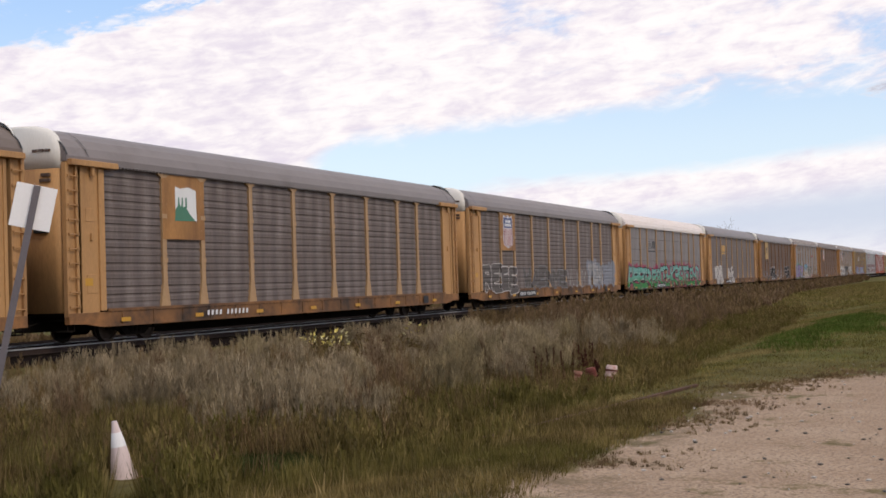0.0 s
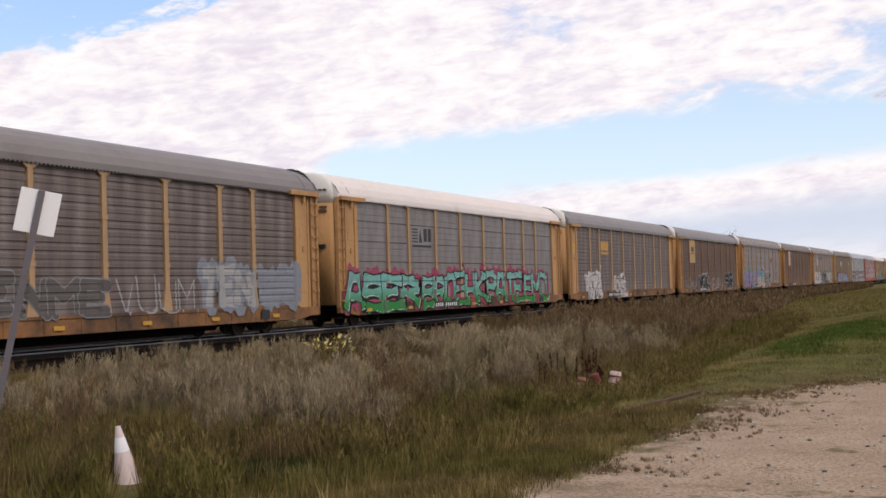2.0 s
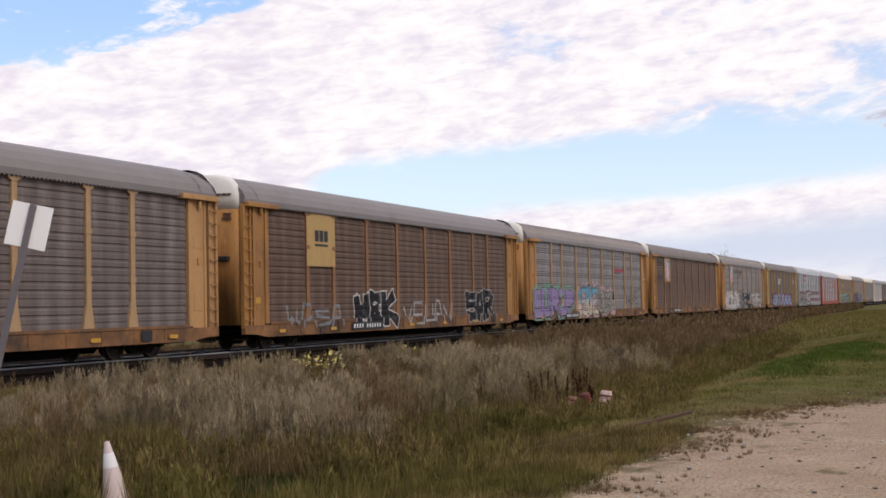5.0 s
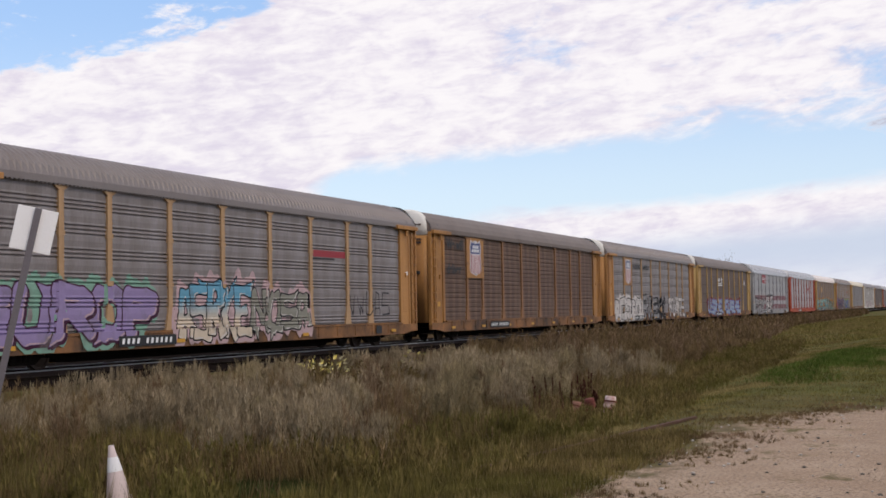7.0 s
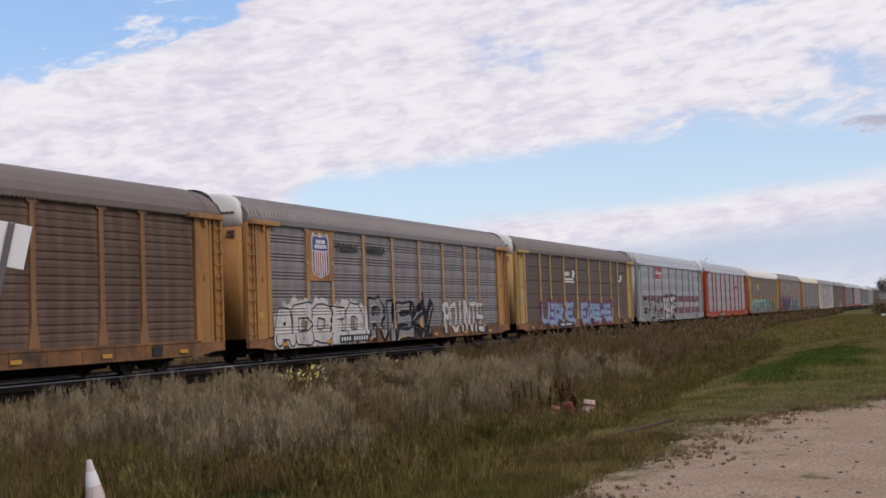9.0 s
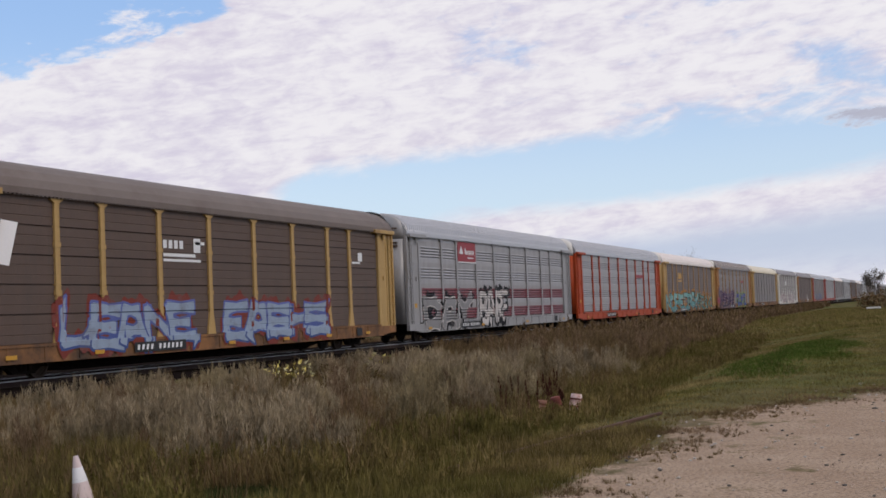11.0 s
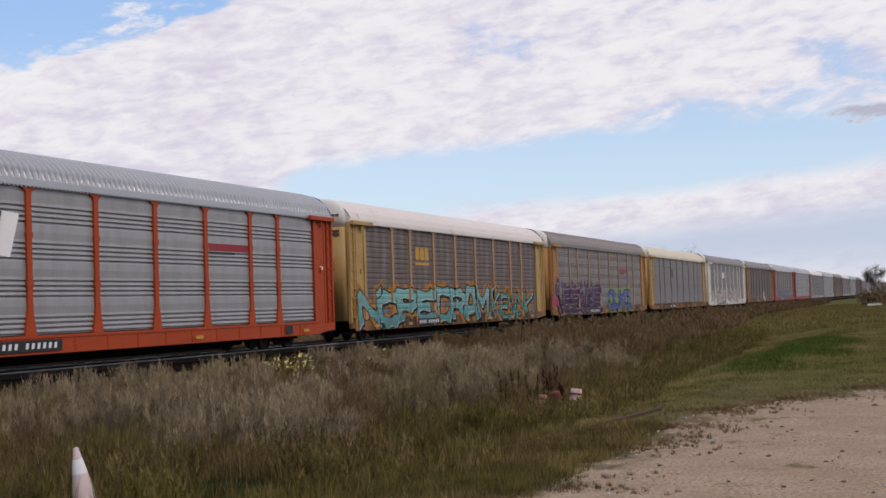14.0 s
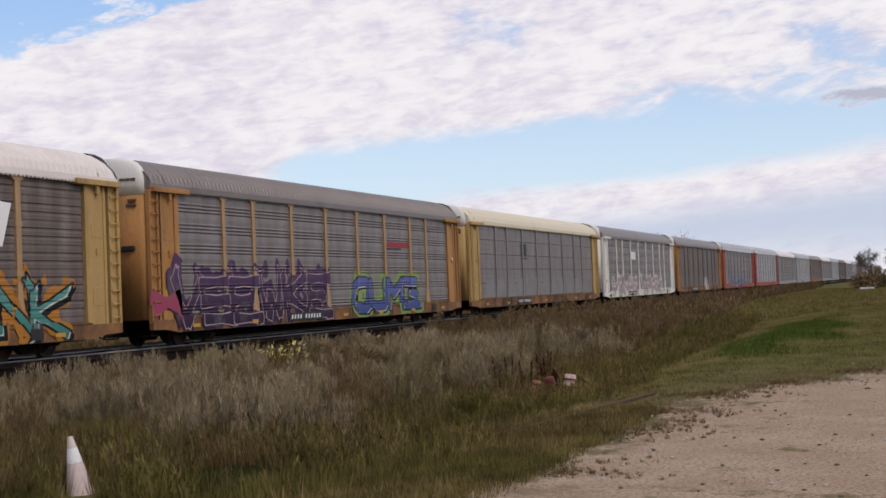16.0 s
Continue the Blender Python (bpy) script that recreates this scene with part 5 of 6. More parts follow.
def plumes(x, y, stems, leaf_n, h_lo, h_hi, leaf_len, leaf_w, spread, radius, scale=None):
    """Tall weeds: several upright stems a plant, each with a feathery plume."""
    n = len(x)
    px, py = np.repeat(x, stems), np.repeat(y, stems)
    ang, rad = rng.uniform(0, 2 * np.pi, n * stems), spread * np.sqrt(rng.uniform(0, 1, n * stems))
    bx, by = px + rad * np.cos(ang), py + rad * np.sin(ang)
    plant = np.repeat(rng.uniform(0.5, 1.15, n) * (0.78 + 0.4 * clumpy(x, y, 0.7)) if scale is None else scale, stems)
    h = rng.uniform(h_lo, h_hi, n * stems) * plant
    lean = rng.normal(scale=0.10, size=(n * stems, 2)) + 0.05 * np.stack([np.cos(ang), np.sin(ang)], 1)
    bz = ground_zs(bx, by) - 0.02
    base = np.stack([bx, by, bz], 1)
    up = np.stack([lean[:, 0], lean[:, 1], np.ones(n * stems)], 1)
    out = [leaves(base, up, h, np.full(n * stems, 0.014))]
    u = rng.uniform(0.12, 1.0, (n * stems, leaf_n)) ** 0.8
    a = rng.uniform(0, 2 * np.pi, u.shape)
    r = radius * np.sin(np.pi * np.clip(u * 0.92 + 0.06, 0, 1)) ** 0.8 * rng.uniform(0.15, 1, u.shape)
    lb = base[:, None] + up[:, None] * (u * h[:, None])[:, :, None]
    lb = lb + np.stack([r * np.cos(a) * 0.4, r * np.sin(a) * 0.4, np.zeros_like(r)], 2)
    ld = np.stack([np.cos(a) * 0.42, np.sin(a) * 0.42, rng.uniform(0.7, 2.2, u.shape)], 2)
    out.append(leaves(lb.reshape(-1, 3), ld.reshape(-1, 3), leaf_len * rng.uniform(0.5, 1.3, u.size), leaf_w * rng.uniform(0.6, 1.3, u.size)))
    return np.concatenate(out)


def tufts(x, y, blades, h_lo, h_hi, w, spread, splay=0.45):
    """Grass: blades that rise and splay from one foot."""
    n = len(x)
    px, py = np.repeat(x, blades), np.repeat(y, blades)
    a, r = rng.uniform(0, 2 * np.pi, n * blades), spread * np.sqrt(rng.uniform(0, 1, n * blades))
    bx, by = px + r * np.cos(a), py + r * np.sin(a)
    base = np.stack([bx, by, ground_zs(bx, by) - 0.02], 1)
    h = rng.uniform(h_lo, h_hi, n * blades) * np.repeat(rng.uniform(0.7, 1.1, n), blades)
    d = np.stack([np.cos(a) * splay * rng.uniform(0, 1, n * blades), np.sin(a) * splay * rng.uniform(0, 1, n * blades), np.ones(n * blades)], 1)
    return leaves(base, d, h, np.full(n * blades, w))


LEAF = {
    "dry": foliage("dry_grey_brown_leaves", [(0.120, 0.075, 0.045), (0.182, 0.121, 0.074), (0.262, 0.184, 0.116)], (0.145, 0.101, 0.043), 0.45, 0.42, 0.58),
    "sage": foliage("pale_sage_leaves", [(0.215, 0.165, 0.102), (0.30, 0.235, 0.152), (0.385, 0.31, 0.21)], (0.25, 0.198, 0.108), 0.4),
    "rusty": foliage("dry_reddish_stems", [(0.078, 0.043, 0.024), (0.156, 0.094, 0.050), (0.234, 0.163, 0.094)], (0.098, 0.081, 0.031), 0.35),
    "olive": foliage("olive_grass", [(0.098, 0.072, 0.026), (0.155, 0.114, 0.042), (0.26, 0.19, 0.09)], (0.098, 0.090, 0.024), 0.3),
    "green": foliage("green_grass", [(0.088, 0.086, 0.021), (0.145, 0.126, 0.035), (0.235, 0.185, 0.073)], (0.23, 0.168, 0.078), 0.3, 0.42, 0.62),
    "bright": foliage("bright_green_grass", [(0.042, 0.075, 0.014), (0.068, 0.105, 0.020), (0.100, 0.122, 0.030)]),
    "tawny": foliage("tawny_grass", [(0.10, 0.068, 0.028), (0.165, 0.117, 0.050), (0.25, 0.182, 0.092)], (0.125, 0.110, 0.034), 0.4, 0.45, 0.6),
    "deep": foliage("dark_green_leaves", [(0.030, 0.040, 0.014), (0.052, 0.060, 0.020), (0.085, 0.085, 0.034)]),
    "lime": foliage("yellow_green_leaves", [(0.12, 0.15, 0.02), (0.20, 0.23, 0.035)]),
    "yellow": foliage("yellow_leaves", [(0.60, 0.46, 0.08), (0.78, 0.66, 0.24), (0.82, 0.76, 0.48)]),
    "dock": foliage("dark_red_brown_seed_heads", [(0.045, 0.018, 0.014), (0.075, 0.03, 0.022)]),
}


def on_clover(x, y, grow=1.0):
    """The dark patch of broad-leaved plants in the near grass."""
    c, q = math.cos(radians(30.4)), math.sin(radians(30.4))
    u, v = (x - 13.2) * c + (y - 7.75) * q, -(x - 13.2) * q + (y - 7.75) * c
    return (u / 1.35) ** 2 + (v / 0.85) ** 2 < grow


def by_old_rail(x, y):
    """The strip along the rusty rail that lies in the grass."""
    u = np.clip((x - 13.66) / 5.77, 0, 1)
    return (np.abs(y - (5.21 - 1.26 * u)) < 0.13) & (x > 13.5) & (x < 19.6) & (np.sin(x * 4.1) + np.sin(x * 9.3) > -0.5)


def before_drums(x, y):
    """Low growth in front of the marker drums."""
    az, far = np.degrees(np.arctan2(y, x)), np.hypot(x, y)
    return (az > 14.7) & (az < 17.3) & (far > 23.4) & (far < 25.9) & (np.sin(az * 14.0) > -0.6)


def before_cone(x, y):
    return (np.abs(np.degrees(np.arctan2(y, x)) - 36.7) < 1.2) & (np.hypot(x, y) < 15.4)


def clear(x, y):
    return ~(on_clover(x, y, 0.55) | by_old_rail(x, y) | before_drums(x, y) | before_cone(x, y))


def before_flowers(x, y):
    """The thinner stand of weeds about the yellow plants."""
    az, far = np.degrees(np.arctan2(y, x)), np.hypot(x, y)
    return (np.abs(az - 27.4) < 1.5) & (far > 29) & (far < 36.3)


def plant_field():
    # tall dry weeds between the gravel and the track: low along the ballast, in uneven clumps
    x, y = scatter(9000, 9, 64, 6.5, 19.6)
    cover = clumpy(x, y, 0.9) * 0.6 + clumpy(x + 9, y + 4, 2.3) * 0.6
    ok = (y > weed_front(x) + rng.uniform(0, 1.5, len(x))) & (rng.uniform(0, 1, len(x)) < 1.15 * cover - 0.24)
    near_left = (np.hypot(x, y) < 20) & (y > 0.5 * x)       # low grass about the cone
    ok &= ~(near_left & (rng.uniform(0, 1, len(x)) < 0.94))
    ok &= ~before_flowers(x, y) & clear(x, y)
    ok &= ~((x > 14) & (x < 38) & (y < 16.0) & (rng.uniform(0, 1, len(x)) < 0.78))
    x, y = x[ok], y[ok]
    low = (y > 15.5) & (x < 48)
    tall = rng.uniform(0, 1, len(x)) < 0.5
    args = (0.125, 0.0125)
    corners = np.concatenate([
        plumes(x[low], y[low], 4, 44, 0.30, 0.66, *args, 0.22, 0.15),
        plumes(x[~low & tall], y[~low & tall], 7, 64, 0.62, 1.08, *args, 0.15, 0.22),
        plumes(x[~low & ~tall], y[~low & ~tall], 4, 50, 0.38, 0.72, *args, 0.24, 0.16)])
    triangles("dry_weeds", corners, LEAF["dry"], "tall dry grey-brown weeds with feathery plumes", "weeds")
    x, y = scatter(12000, 62, 260, 8, 20.2)
    ok = y > weed_front(x)
    triangles("distant_weeds", plumes(x[ok], y[ok], 3, 18, 0.5, 0.95, 0.22, 0.07, 0.4, 0.25), LEAF["dry"], "distant belt of tall dry weeds beside the track", "weeds")
    x, y = scatter(7000, 22, 200, 33.4, 37.0)
    triangles("weeds_beyond_track", plumes(x, y, 3, 18, 0.3, 0.55, 0.2, 0.06, 0.4, 0.25), LEAF["dry"], "dry weeds on the far side of the track", "weeds")
    # reddish seed stems in the near grass
    x, y = scatter(6500, 9, 34, 6.5, 19)
    ok = (y > weed_front(x) - 0.6) & (rng.uniform(0, 1, len(x)) < clumpy(x + 3, y, 1.2) * np.clip((40 - x) / 22, 0, 1))
    ok &= ~((np.abs(np.degrees(np.arctan2(y, x)) - 36.7) < 1.4) & (np.hypot(x, y) < 15.4))
    ok &= clear(x, y)
    triangles("seed_stems", plumes(x[ok], y[ok], 3, 10, 0.35, 0.72, 0.09, 0.012, 0.12, 0.07), LEAF["rusty"], "thin reddish dry seed stems in the grass", "weeds")
    # grass under and between the weeds
    x, y = scatter(30000, 8, 64, 4.4, 19.8)
    near = y > weed_front(x) - rng.uniform(0, 1.2, len(x)) - np.where(x < 16, 1.8, 0)
    near &= ~((np.abs(np.degrees(np.arctan2(y, x)) - 36.7) < 1.3) & (np.hypot(x, y) < 14.9))
    near &= clear(x, y)
    triangles("meadow_grass", tufts(x[near], y[near], 8, 0.10, 0.36, 0.020, 0.16, 0.6), LEAF["olive"], "olive and straw-coloured meadow grass", "grass")
    # taller olive-brown grass that shows between the dry plants
    x, y = scatter(9500, 10, 42, 7.0, 18.8)
    ok = (y > weed_front(x)) & (clumpy(x + 4, y + 1, 1.3) > 0.35) & clear(x, y) & ~before_flowers(x, y)
    triangles("tall_grass", tufts(x[ok], y[ok], 16, 0.25, 0.62, 0.016, 0.24, 0.5), LEAF["tawny"], "tall olive-brown grass between the dry weeds", "grass")
    # softer olive weeds between the tall ones and the mown grass
    x, y = scatter(7000, 12, 75, 4.8, 14)
    gap = weed_front(x) - y
    ok = (gap < 2.6) & (gap > -1.5) & (rng.uniform(0, 1, len(x)) < clumpy(x * 0.8, y, 1.5) * 0.9)
    ok &= clear(x, y)
    triangles("olive_weeds", plumes(x[ok], y[ok], 3, 30, 0.14, 0.42, 0.09, 0.016, 0.2, 0.14), LEAF["olive"], "low olive weeds between tall weeds and mown grass", "weeds")
    # short green grass along the gravel and beyond it
    x, y = scatter(46000, 8, 75, -1.5, 10.5)
    edge = np.interp(x, [8, 18, 23, 27, 70], [3.5, 3.5, 1.6, -1.2, -1.5]) + 1.3 * (clumpy(x, y, 2.1) - 0.5)
    ok = (y > edge) & (y < weed_front(x) + 0.8)
    ok &= ~(on_clover(x, y, 0.55) | by_old_rail(x, y))
    triangles("short_grass", tufts(x[ok], y[ok], 9, 0.03, 0.11, 0.014, 0.18, 1.1), LEAF["green"], "short green grass at the edge of the gravel", "grass")
    x, y = scatter(9000, 8.2, 17, 3.4, 8.2)
    ok = ~(on_clover(x, y, 0.55) | by_old_rail(x, y))
    triangles("near_grass", tufts(x[ok], y[ok], 9, 0.05, 0.17, 0.011, 0.12, 0.7), LEAF["olive"], "low olive-brown grass close to the gravel", "grass")
    x, y = scatter(16000, 70, 230, -2, 17)
    ok = y < weed_front(x) + 1
    triangles("distant_grass", tufts(x[ok], y[ok], 7, 0.08, 0.28, 0.06, 0.5, 0.9), LEAF["green"], "distant olive-green grass", "grass")
    x, y = scatter(16000, 26, 62, 1.5, 7.0)
    ok = ((x - 42) / 13) ** 2 + ((y - 4.0) / 1.7) ** 2 < rng.uniform(0.0, 1.2, len(x)) * (0.4 + clumpy(x * 0.5, y, 1.4))
    triangles("lush_grass", tufts(x[ok], y[ok], 6, 0.06, 0.18, 0.02, 0.2, 0.8), LEAF["bright"], "patch of lush bright green grass", "grass")
    x, y = scatter(5000, 9.5, 21, 6.5, 15)
    ok = (np.hypot(x, y) < 21) & (clumpy(x + 2, y + 7, 1.6) > 0.5) & ~((np.abs(np.degrees(np.arctan2(y, x)) - 36.7) < 1.3) & (np.hypot(x, y) < 15.3))
    ok &= clear(x, y)
    triangles("leafy_weeds", plumes(x[ok], y[ok], 2, 14, 0.2, 0.5, 0.12, 0.03, 0.15, 0.14), LEAF["olive"], "green leafy weeds in the near grass", "weeds")
    x, y = scatter(9000, 11, 15.5, 5.9, 9.6)
    ok = on_clover(x, y, rng.uniform(0.35, 1.15, len(x)))
    triangles("clover_patch", tufts(x[ok], y[ok], 9, 0.06, 0.17, 0.028, 0.12, 1.1), LEAF["deep"], "low dark green patch of broad-leaved plants", "plants")
    # tufts on the gravel
    x, y = scatter(2600, 8, 27, 0.5, 3.8)
    ok = (clumpy(x * 1.1 + 5, y * 1.6, 1.9) + rng.normal(scale=0.10, size=len(x)) > 0.64)
    triangles("gravel_tufts", tufts(x[ok], y[ok], 12, 0.012, 0.042, 0.012, 0.18, 1.6), LEAF["green"], "sparse weed tufts growing on the gravel", "grass")
    # withered plants along the ragged edge of the gravel
    x = rng.uniform(11, 27, 900)
    y = np.interp(x, [8, 18, 23, 27, 70], [3.4, 3.4, 1.5, -0.6, -1.5]) + rng.normal(scale=0.45, size=900)
    ok = clumpy(x, y, 2.4) > 0.45
    triangles("withered_plants", plumes(x[ok], y[ok], 3, 14, 0.02, 0.07, 0.035, 0.010, 0.18, 0.10), LEAF["dry"], "withered brown plants at the edge of the gravel", "weeds")
    # pale sage-like plants that stand out of the rest as rounded mounds
    cx, cy = scatter(210, 15.5, 38, 7.4, 17.5)
    ok = (cy > weed_front(cx) + 0.3) & ((cy < 0.62 * cx) | (np.hypot(cx, cy) > 19)) & ~before_flowers(cx, cy) & clear(cx, cy)
    cx, cy = cx[ok], cy[ok]
    wide, tall = rng.uniform(0.30, 0.58, len(cx)), rng.uniform(0.6, 1.2, len(cx))
    x, y = np.repeat(cx, 12), np.repeat(cy, 12)
    dx, dy = rng.normal(size=len(x)) * np.repeat(wide, 12) * 0.6, rng.normal(size=len(x)) * np.repeat(wide, 12) * 0.6
    dome = np.repeat(tall, 12) * np.exp(-0.5 * (np.hypot(dx, dy) / np.repeat(wide, 12)) ** 2)
    keep = clear(x + dx, y + dy)
    triangles("pale_weeds", plumes((x + dx)[keep], (y + dy)[keep], 5, 64, 0.85, 1.1, 0.10, 0.012, 0.12, 0.17, dome[keep]), LEAF["sage"], "pale sage-like weeds in rounded mounds", "weeds")
    # dark dock stalks
    x, y = np.array([24.6, 25.0, 25.4, 26.0, 26.8, 24.2, 22.0, 23.4, 24.0, 27.3, 23.9, 24.9, 25.2, 25.9]), np.array([8.6, 9.3, 8.2, 9.6, 8.4, 9.9, 9.0, 7.8, 7.4, 8.0, 6.75, 7.15, 7.4, 7.75])
    triangles("dock_stalks", plumes(x, y, 2, 60, 0.55, 0.85, 0.06, 0.03, 0.12, 0.07), LEAF["dock"], "dark red-brown dock stalks among the weeds", "weeds")


plant_field()


def leafy_plant(name, x, y, wide, parts, label, category, group):
    """A low leafy plant: layers of leaves, each with its own tint, on thin stems."""
    plant = tagged(new(name), label, category, group)
    plant.matrix_basis = pose(x, y, float(ground_zs(np.array([x]), np.array([y]))[0]))
    top = max(p[3] for p in parts)
    for nm, mat, lo, hi, n, ln, wd in parts:
        a, r = rng.uniform(0, 2 * np.pi, n), wide * np.sqrt(rng.uniform(0, 1, n))
        h = lo + (hi - lo) * rng.uniform(0, 1, n) * (1.05 - 0.75 * (r / wide) ** 2)
        base = np.stack([r * np.cos(a), r * np.sin(a), h], 1)
        d = np.stack([np.cos(a), np.sin(a), rng.uniform(-0.2, 1.4, n)], 1)
        ob = triangles(nm, leaves(base, d, rng.uniform(0.6, 1.3, n) * ln, rng.uniform(0.6, 1.2, n) * wd), LEAF[mat], "", "")
        ob.parent = plant
        del ob["kind"]
    bm = bmesh.new()
    for k in range(5):
        a = k * 1.26
        rod(bm, (0, 0, 0), (wide * 0.6 * math.cos(a), wide * 0.6 * math.sin(a), top * 0.85), 0.012, 5, 0.005)
    part("stems", bm, M["tie"], plant)


def yellow_bush(x, y, n, label):
    leafy_plant("yellow_plant", x, y, 0.45, (("foliage", "olive", 0.1, 0.62, 300, 0.12, 0.06), ("yellow_leaves", "yellow", 0.50, 0.98, n, 0.14, 0.085)), label, "plant", "yellow plants")


yellow_bush(32.0, 17.25, 38, "weed with bright yellow autumn leaves")
yellow_bush(31.6, 16.45, 36, "weed with pale yellow flower heads")
yellow_bush(35.2, 15.6, 18, "weed with a few yellow leaves")
for x, y, w, h in ((28.6, 13.9, 0.75, 0.95), (29.6, 13.6, 0.7, 0.85), (27.6, 13.4, 0.6, 0.8)):
    leafy_plant("bushy_weed", x, y, w, (("foliage", "olive", 0.1, h, 800, 0.13, 0.03), ("brown_leaves", "rusty", 0.2, h + 0.1, 400, 0.11, 0.03)), "bushy olive and brown weed among dry weeds", "weed", "bushy weeds")
leafy_plant("bushy_weed", 15.4, 7.75, 0.32, (("foliage", "deep", 0.05, 0.42, 500, 0.10, 0.03),), "small dark green bushy weed in the grass", "weed", "bushy weeds")
leafy_plant("bushy_weed", 11.2, 7.68, 0.20, (("foliage", "lime", 0.03, 0.22, 130, 0.14, 0.02),), "bright yellow-green tuft in the grass", "weed", "bushy weeds")


# ---- things beside the track ----
M.update({
    "sign_white": material("white_sign_back", (0.86, 0.83, 0.82), 0.45, 0, 0.04),
    "post_steel": material("grey_steel_post", (0.16, 0.14, 0.15), 0.6, 0.4, 0.15, RUST, 0.15),
    "cone_pink": material("faded_orange_plastic", (0.66, 0.53, 0.51), 0.55, 0, 0.06, (0.35, 0.28, 0.24), 0.15, 6),
    "cone_band": material("white_reflective_band", (0.80, 0.78, 0.78), 0.35, 0, 0.04),
    "cone_base": material("worn_orange_rubber", (0.40, 0.13, 0.08), 0.7, 0, 0.12),
    "drum_red": material("faded_red_paint", (0.17, 0.05, 0.04), 0.7, 0, 0.3, (0.05, 0.025, 0.02), 0.6, 8, spec=0.1),
    "drum_pink": material("faded_pink_paint", (0.38, 0.19, 0.15), 0.7, 0, 0.3, (0.10, 0.05, 0.03), 0.7, 9, spec=0.1),
    "drum_white": material("chipped_white_paint", (0.62, 0.50, 0.46), 0.7, 0, 0.2, (0.34, 0.09, 0.06), 0.75, 11, spec=0.1),
    "stone": material("pale_limestone", (0.42, 0.38, 0.34), 0.9, 0, 0.2, None, 0, 8, 0.3),
    "stone_dark": material("dark_stone", (0.10, 0.085, 0.075), 0.9, 0, 0.2, None, 0, 8, 0.3),
    "bark": material("grey_brown_bark", (0.10, 0.085, 0.075), 0.9, 0, 0.2, None, 0, 6, 0.4),
    "concrete": material("white_weathered_concrete", (0.62, 0.61, 0.59), 0.8, 0, 0.08),
})
# distance haze is put into the sparse trees' leaf colours, paler and greyer
LEAF["tree"] = foliage("haze_paled_tree_leaves", [(0.11, 0.10, 0.085), (0.16, 0.14, 0.115), (0.20, 0.165, 0.14)])
LEAF["tree_green"] = foliage("yellow_green_tree_leaves", [(0.10, 0.12, 0.045), (0.17, 0.18, 0.06), (0.24, 0.21, 0.08)])
LEAF["bush_red"] = foliage("russet_bush_leaves", [(0.16, 0.10, 0.06), (0.20, 0.13, 0.07), (0.16, 0.14, 0.07)])


def road_sign():
    """The back of a square sign on a leaning post."""
    right, lean = Vector((0.645, -0.764, 0)), radians(12.2)
    up = Vector((0, 0, math.cos(lean))) + right * math.sin(lean)
    side = (right - up * right.dot(up)).normalized()
    out = up.cross(side)          # away from the camera or towards it
    if out.dot(Vector((0.76, 0.64, 0))) > 0:
        out = -out
    mid = Vector((13.71, 11.60, 2.52))
    foot = mid - up * ((mid.z + 0.82) / up.z)
    turn = Matrix((side, -out, up)).transposed().to_4x4()
    sign = tagged(new("road_sign"), "white back of a square sign on a leaning steel post", "sign")
    sign.matrix_basis = Matrix.Translation(foot) @ turn
    h = (mid - foot).length
    bm = bmesh.new()
    # U-channel post, in front of the plate
    box(bm, -0.045, 0.045, -0.035, -0.025, 0, h + 0.285)
    box(bm, -0.045, -0.037, -0.025, 0.0, 0, h + 0.285)
    box(bm, 0.037, 0.045, -0.025, 0.0, 0, h + 0.285)
    part("post", bm, M["post_steel"], sign)
    bm = bmesh.new()
    box(bm, -0.265, 0.265, 0.003, 0.010, h - 0.30, h + 0.29)
    part("plate", bm, M["sign_white"], sign, "plain white plate seen from behind", bevel=0.003)
    for z in (h - 0.2, h + 0.2):
        bm = bmesh.new()
        rod(bm, (0, -0.042, z), (0, 0.0, z), 0.012, 6)
        part("bolt", bm, M["post_steel"], sign)


def traffic_cone():
    cone = tagged(new("traffic_cone"), "faded pinkish traffic cone with a white band in the grass", "traffic cone")
    cone.matrix_basis = pose(12.22, 9.12, -0.84, -6.5, -4.9, 0)

    def ring(z):
        return 0.165 - (0.165 - 0.032) * (z / 0.70)
    for nm, z0, z1, k, mat in (("cone_body", 0.03, 0.42, 0, "cone_pink"), ("reflective_band", 0.42, 0.585, 0.003, "cone_band"), ("cone_tip", 0.585, 0.715, 0, "cone_pink")):
        bm = bmesh.new()
        rod(bm, (0, 0, z0), (0, 0, z1), ring(z0) + k, 24, ring(z1) + k)
        part(nm, bm, M[mat], cone, smooth=False)
    bm = bmesh.new()
    box(bm, -0.19, 0.19, -0.19, 0.19, 0, 0.035)
    part("base", bm, M["cone_base"], cone, bevel=0.012)


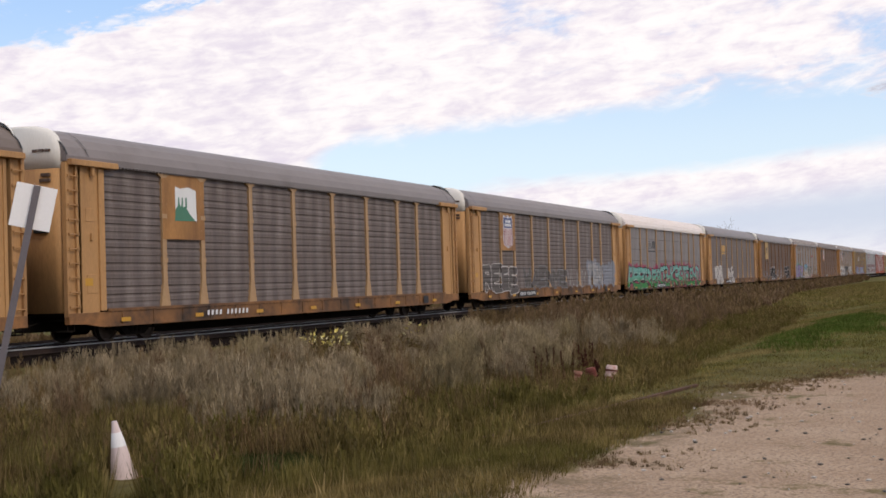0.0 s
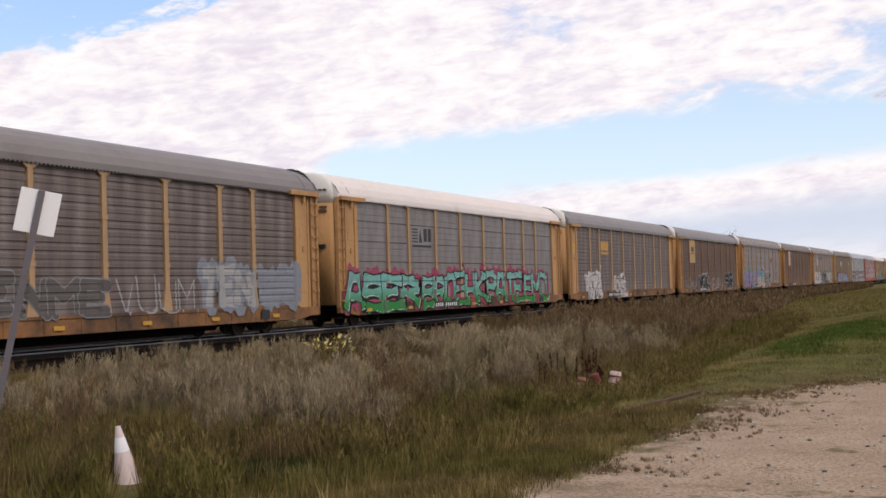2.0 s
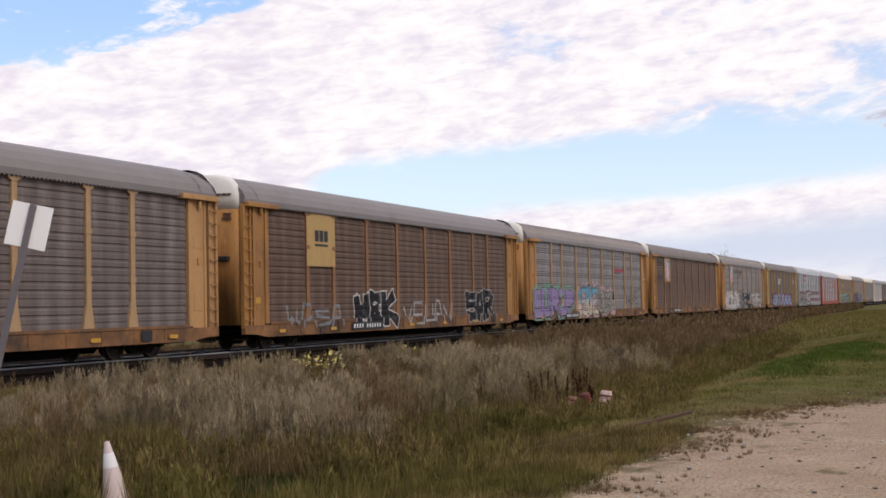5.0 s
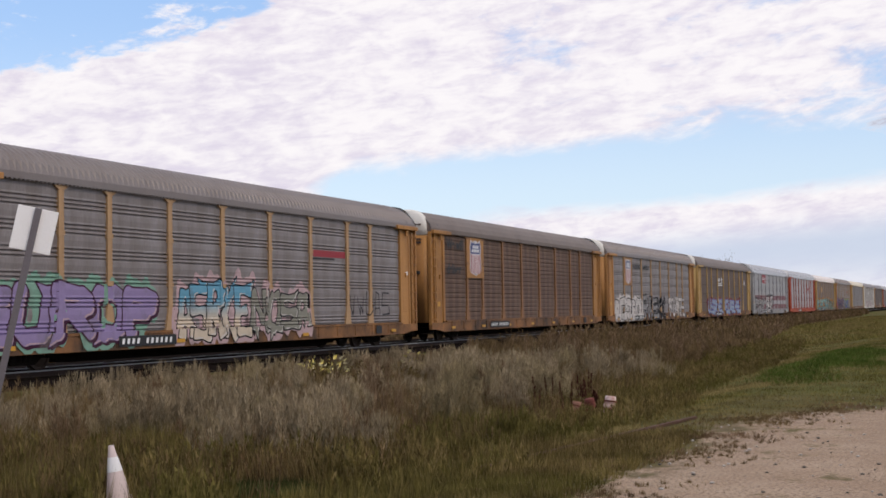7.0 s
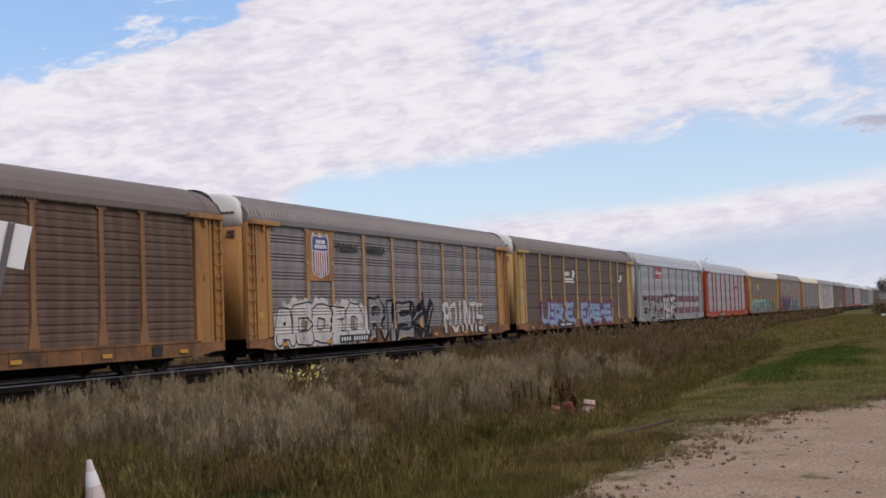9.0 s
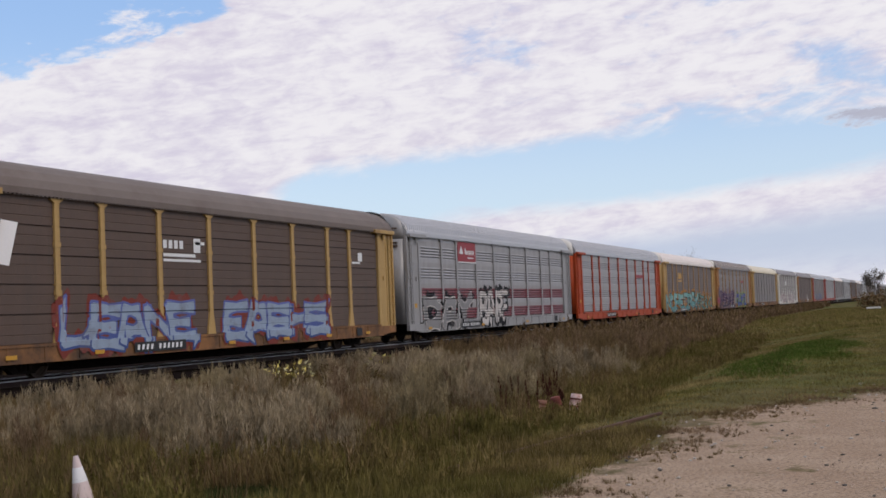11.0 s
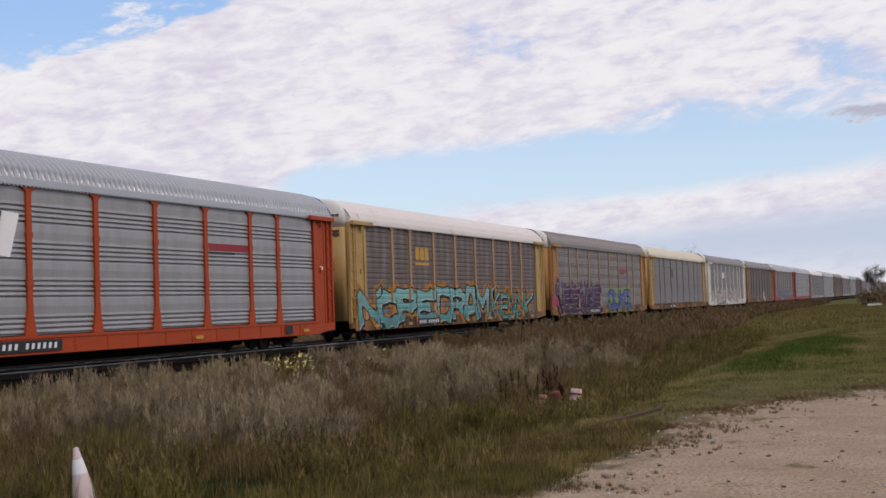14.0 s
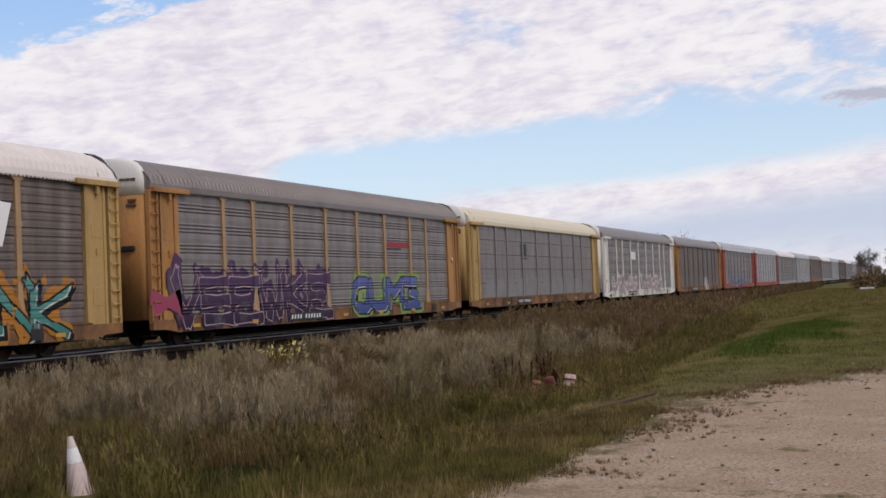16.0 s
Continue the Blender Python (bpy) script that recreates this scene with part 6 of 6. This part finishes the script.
def barrier_drum(x, y, s, mat, label, tilt):
    """A short barrel-shaped marker with ribs and a dark mouth."""
    d = tagged(new("marker_drum"), label, "marker", "markers in the weeds")
    d.matrix_basis = pose(x, y, float(ground_zs(np.array([x]), np.array([y]))[0]) - 0.02, tilt, tilt * 0.6, 20)
    bm = bmesh.new()
    prof = [(0.10, 0), (0.125, 0.05), (0.12, 0.10), (0.135, 0.14), (0.135, 0.20), (0.12, 0.24), (0.125, 0.34), (0.11, 0.40)]
    rings = [[bm.verts.new((r * s * math.cos(a * math.pi / 10), r * s * math.sin(a * math.pi / 10), z * s)) for a in range(20)] for r, z in prof]
    for p, q in zip(rings, rings[1:]):
        for i in range(20):
            bm.faces.new((p[i], p[(i + 1) % 20], q[(i + 1) % 20], q[i]))
    bm.faces.new(rings[0][::-1])
    bm.faces.new(rings[-1])
    part("body", bm, M[mat], d, smooth=True)
    bm = bmesh.new()
    for z in (0.11, 0.27):
        rod(bm, (0, 0, z * s), (0, 0, (z + 0.035) * s), 0.138 * s, 20)
    part("band", bm, M["drum_red"], d)


def old_rail():
    """A length of rusty rail left in the grass."""
    a, b = Vector((13.66, 5.26, -0.43)), Vector((19.43, 4.0, -0.315))
    ob = tagged(new("old_rail"), "rusty length of rail lying in the grass", "rail")
    d = (b - a)
    ob.matrix_basis = Matrix.Translation(a) @ pose(0, 0, 0, 0, 0, math.degrees(math.atan2(d.y, d.x))) @ pose(0, 0, 0, 0, -math.degrees(math.asin(d.z / d.length)), 0)
    n = d.length
    bm = bmesh.new()
    box(bm, 0, n, -0.034, 0.034, -0.035, 0.0)
    box(bm, 0, n, -0.009, 0.009, -0.125, -0.03)
    box(bm, 0, n, -0.065, 0.065, -0.145, -0.12)
    part("rail_profile", bm, M["rail_old"], ob)


def tree(name, x, y, height, spread, mat, leaf_n, leaf_size, seed, label, trunk=0.35, bare=0.0):
    """A tapered trunk that forks into limbs, with loose small leaves about the twigs."""
    rnd = random.Random(seed)
    t = tagged(new(name), label, "tree")
    t.matrix_basis = pose(x, y, -0.8)
    bm, tips = bmesh.new(), []

    def grow(p, d, length, r, depth):
        q = p + d * length
        rod(bm, p, q, r, 6 if depth < 3 else 4, r * 0.65)
        if depth > 1:
            tips.append(q)
            tips.append((p + q) / 2)
        if depth == 4:
            return
        for _ in range(3 if depth < 3 else 2):
            e = (d + Vector((rnd.uniform(-1, 1), rnd.uniform(-1, 1), rnd.uniform(-0.25, 0.7))) * spread).normalized()
            grow(p + d * length * rnd.uniform(0.6, 1.0), e, length * rnd.uniform(0.62, 0.82), r * 0.6, depth + 1)
    grow(Vector((0, 0, 0)), Vector((0.03, 0.02, 1)).normalized(), height * 0.32, trunk, 0)
    part("trunk", bm, M["bark"], t)
    pts = np.array([list(v) for v in tips])
    k = rng.integers(0, len(pts), leaf_n)
    base = pts[k] + rng.normal(scale=height * 0.035, size=(leaf_n, 3))
    ob = triangles("crown", leaves(base, rng.normal(size=(leaf_n, 3)), leaf_size * rng.uniform(0.6, 1.4, leaf_n), leaf_size * rng.uniform(0.5, 1.0, leaf_n)), mat, "", "")
    del ob["kind"]
    ob.parent = t


def bush(x, y, w, h, mat, n, seed, label):
    b = tagged(new("bush"), label, "bush", "bushes by the far trees")
    b.matrix_basis = pose(x, y, -0.8)
    c = rng.normal(size=(n, 3)) * np.array([w * 0.3, w * 0.3, h * 0.28]) + np.array([0, 0, h * 0.45])
    c[:, 2] = np.clip(c[:, 2], 0.05, h)
    ob = triangles("foliage", leaves(c, rng.normal(size=(n, 3)) + np.array([0, 0, 0.6]), rng.uniform(0.15, 0.4, n), rng.uniform(0.1, 0.25, n)), mat, "", "")
    del ob["kind"]
    ob.parent = b
    bm = bmesh.new()
    rnd = random.Random(seed)
    for _ in range(6):
        rod(bm, (0, 0, 0), (rnd.uniform(-0.4, 0.4) * w, rnd.uniform(-0.4, 0.4) * w, h * 0.7), 0.04, 5, 0.01)
    part("stems", bm, M["bark"], b)


def stones():
    """Loose stones on the gravel: some pale, some dark."""
    bm = bmesh.new()
    bmesh.ops.create_icosphere(bm, subdivisions=1, radius=1)
    for v in bm.verts:
        v.co *= 0.8 + 0.35 * noise.noise(v.co * 1.7)
        v.co.z *= 0.6
    me = mesh_of("stone", bm)
    heap = tagged(new("loose_stones"), "loose stones scattered on the gravel", "stones", kind="structure")
    rnd = random.Random(5)
    n = 0
    while n < 260:
        x, y = rnd.uniform(9, 26), rnd.uniform(-1, 3.5)
        if math.degrees(math.atan2(y, x)) > 22 or (x > 19 and y > 2.6):
            continue
        s = rnd.uniform(0.010, 0.030) * (1.8 if rnd.random() < 0.08 else 1)
        dark = rnd.random() < (0.75 if abs(y - 2.2 - 0.05 * (x - 15)) < 0.25 else 0.3)
        piece("stone", me, M["stone_dark" if dark else "stone"], heap, at=pose(x, y, -0.345, 0, 0, rnd.uniform(0, 360)) @ Matrix.Diagonal((s * 1.3, s, s, 1)))
        n += 1


def white_slab():
    s = tagged(new("concrete_block"), "low white concrete block beside the far trees", "block")
    s.matrix_basis = pose(196, 8.6, -0.8, 0, 0, 92)
    bm = bmesh.new()
    box(bm, -1.0, 1.0, -0.4, 0.4, 0, 0.34)
    part("block", bm, M["concrete"], s, bevel=0.05)


road_sign()
traffic_cone()
barrier_drum(24.3, 6.68, 0.9, "drum_white", "red and white marker drum with chipped paint", 8)
barrier_drum(24.6, 7.10, 0.85, "drum_red", "faded red marker drum among the weeds", -10)
barrier_drum(24.7, 7.50, 0.75, "drum_pink", "faded pink marker drum among the weeds", 12)
old_rail()
tree("tree", 204, 8.05, 7.4, 0.75, LEAF["tree"], 2200, 0.16, 3, "thin sparse roadside tree, leaves paled for distance haze", 0.12)
tree("tree", 206, 4.6, 7.2, 0.8, LEAF["tree_green"], 5200, 0.22, 9, "yellow-green leafy tree beside the track", 0.16)
tree("tree", 214, 1.0, 6.4, 0.8, LEAF["tree_green"], 5200, 0.24, 12, "yellow-green leafy tree in the distance", 0.16)
tree("tree", 330, 63.5, 20.5, 0.85, LEAF["tree"], 1500, 0.25, 21, "bare-topped tree behind the train", 0.4)
bush(202, 9.3, 3.0, 2.4, LEAF["bush_red"], 1500, 4, "russet bush at the foot of the trees")
bush(207, 6.6, 4.0, 2.8, LEAF["bush_red"], 2000, 6, "russet bush at the foot of the trees")
bush(209, 2.6, 4.5, 2.6, LEAF["tree_green"], 2000, 8, "green bush at the foot of the trees")
white_slab()
stones()


# ---- movement ----
def motions():
    for k, car in train.items():
        x = FIRST + k * PERIOD
        walk(car, [(t, pose(x - SPEED * t, TRACK, 0)) for t in (0.0, 4.0, 8.0, 12.0, 16.0)])


motions()
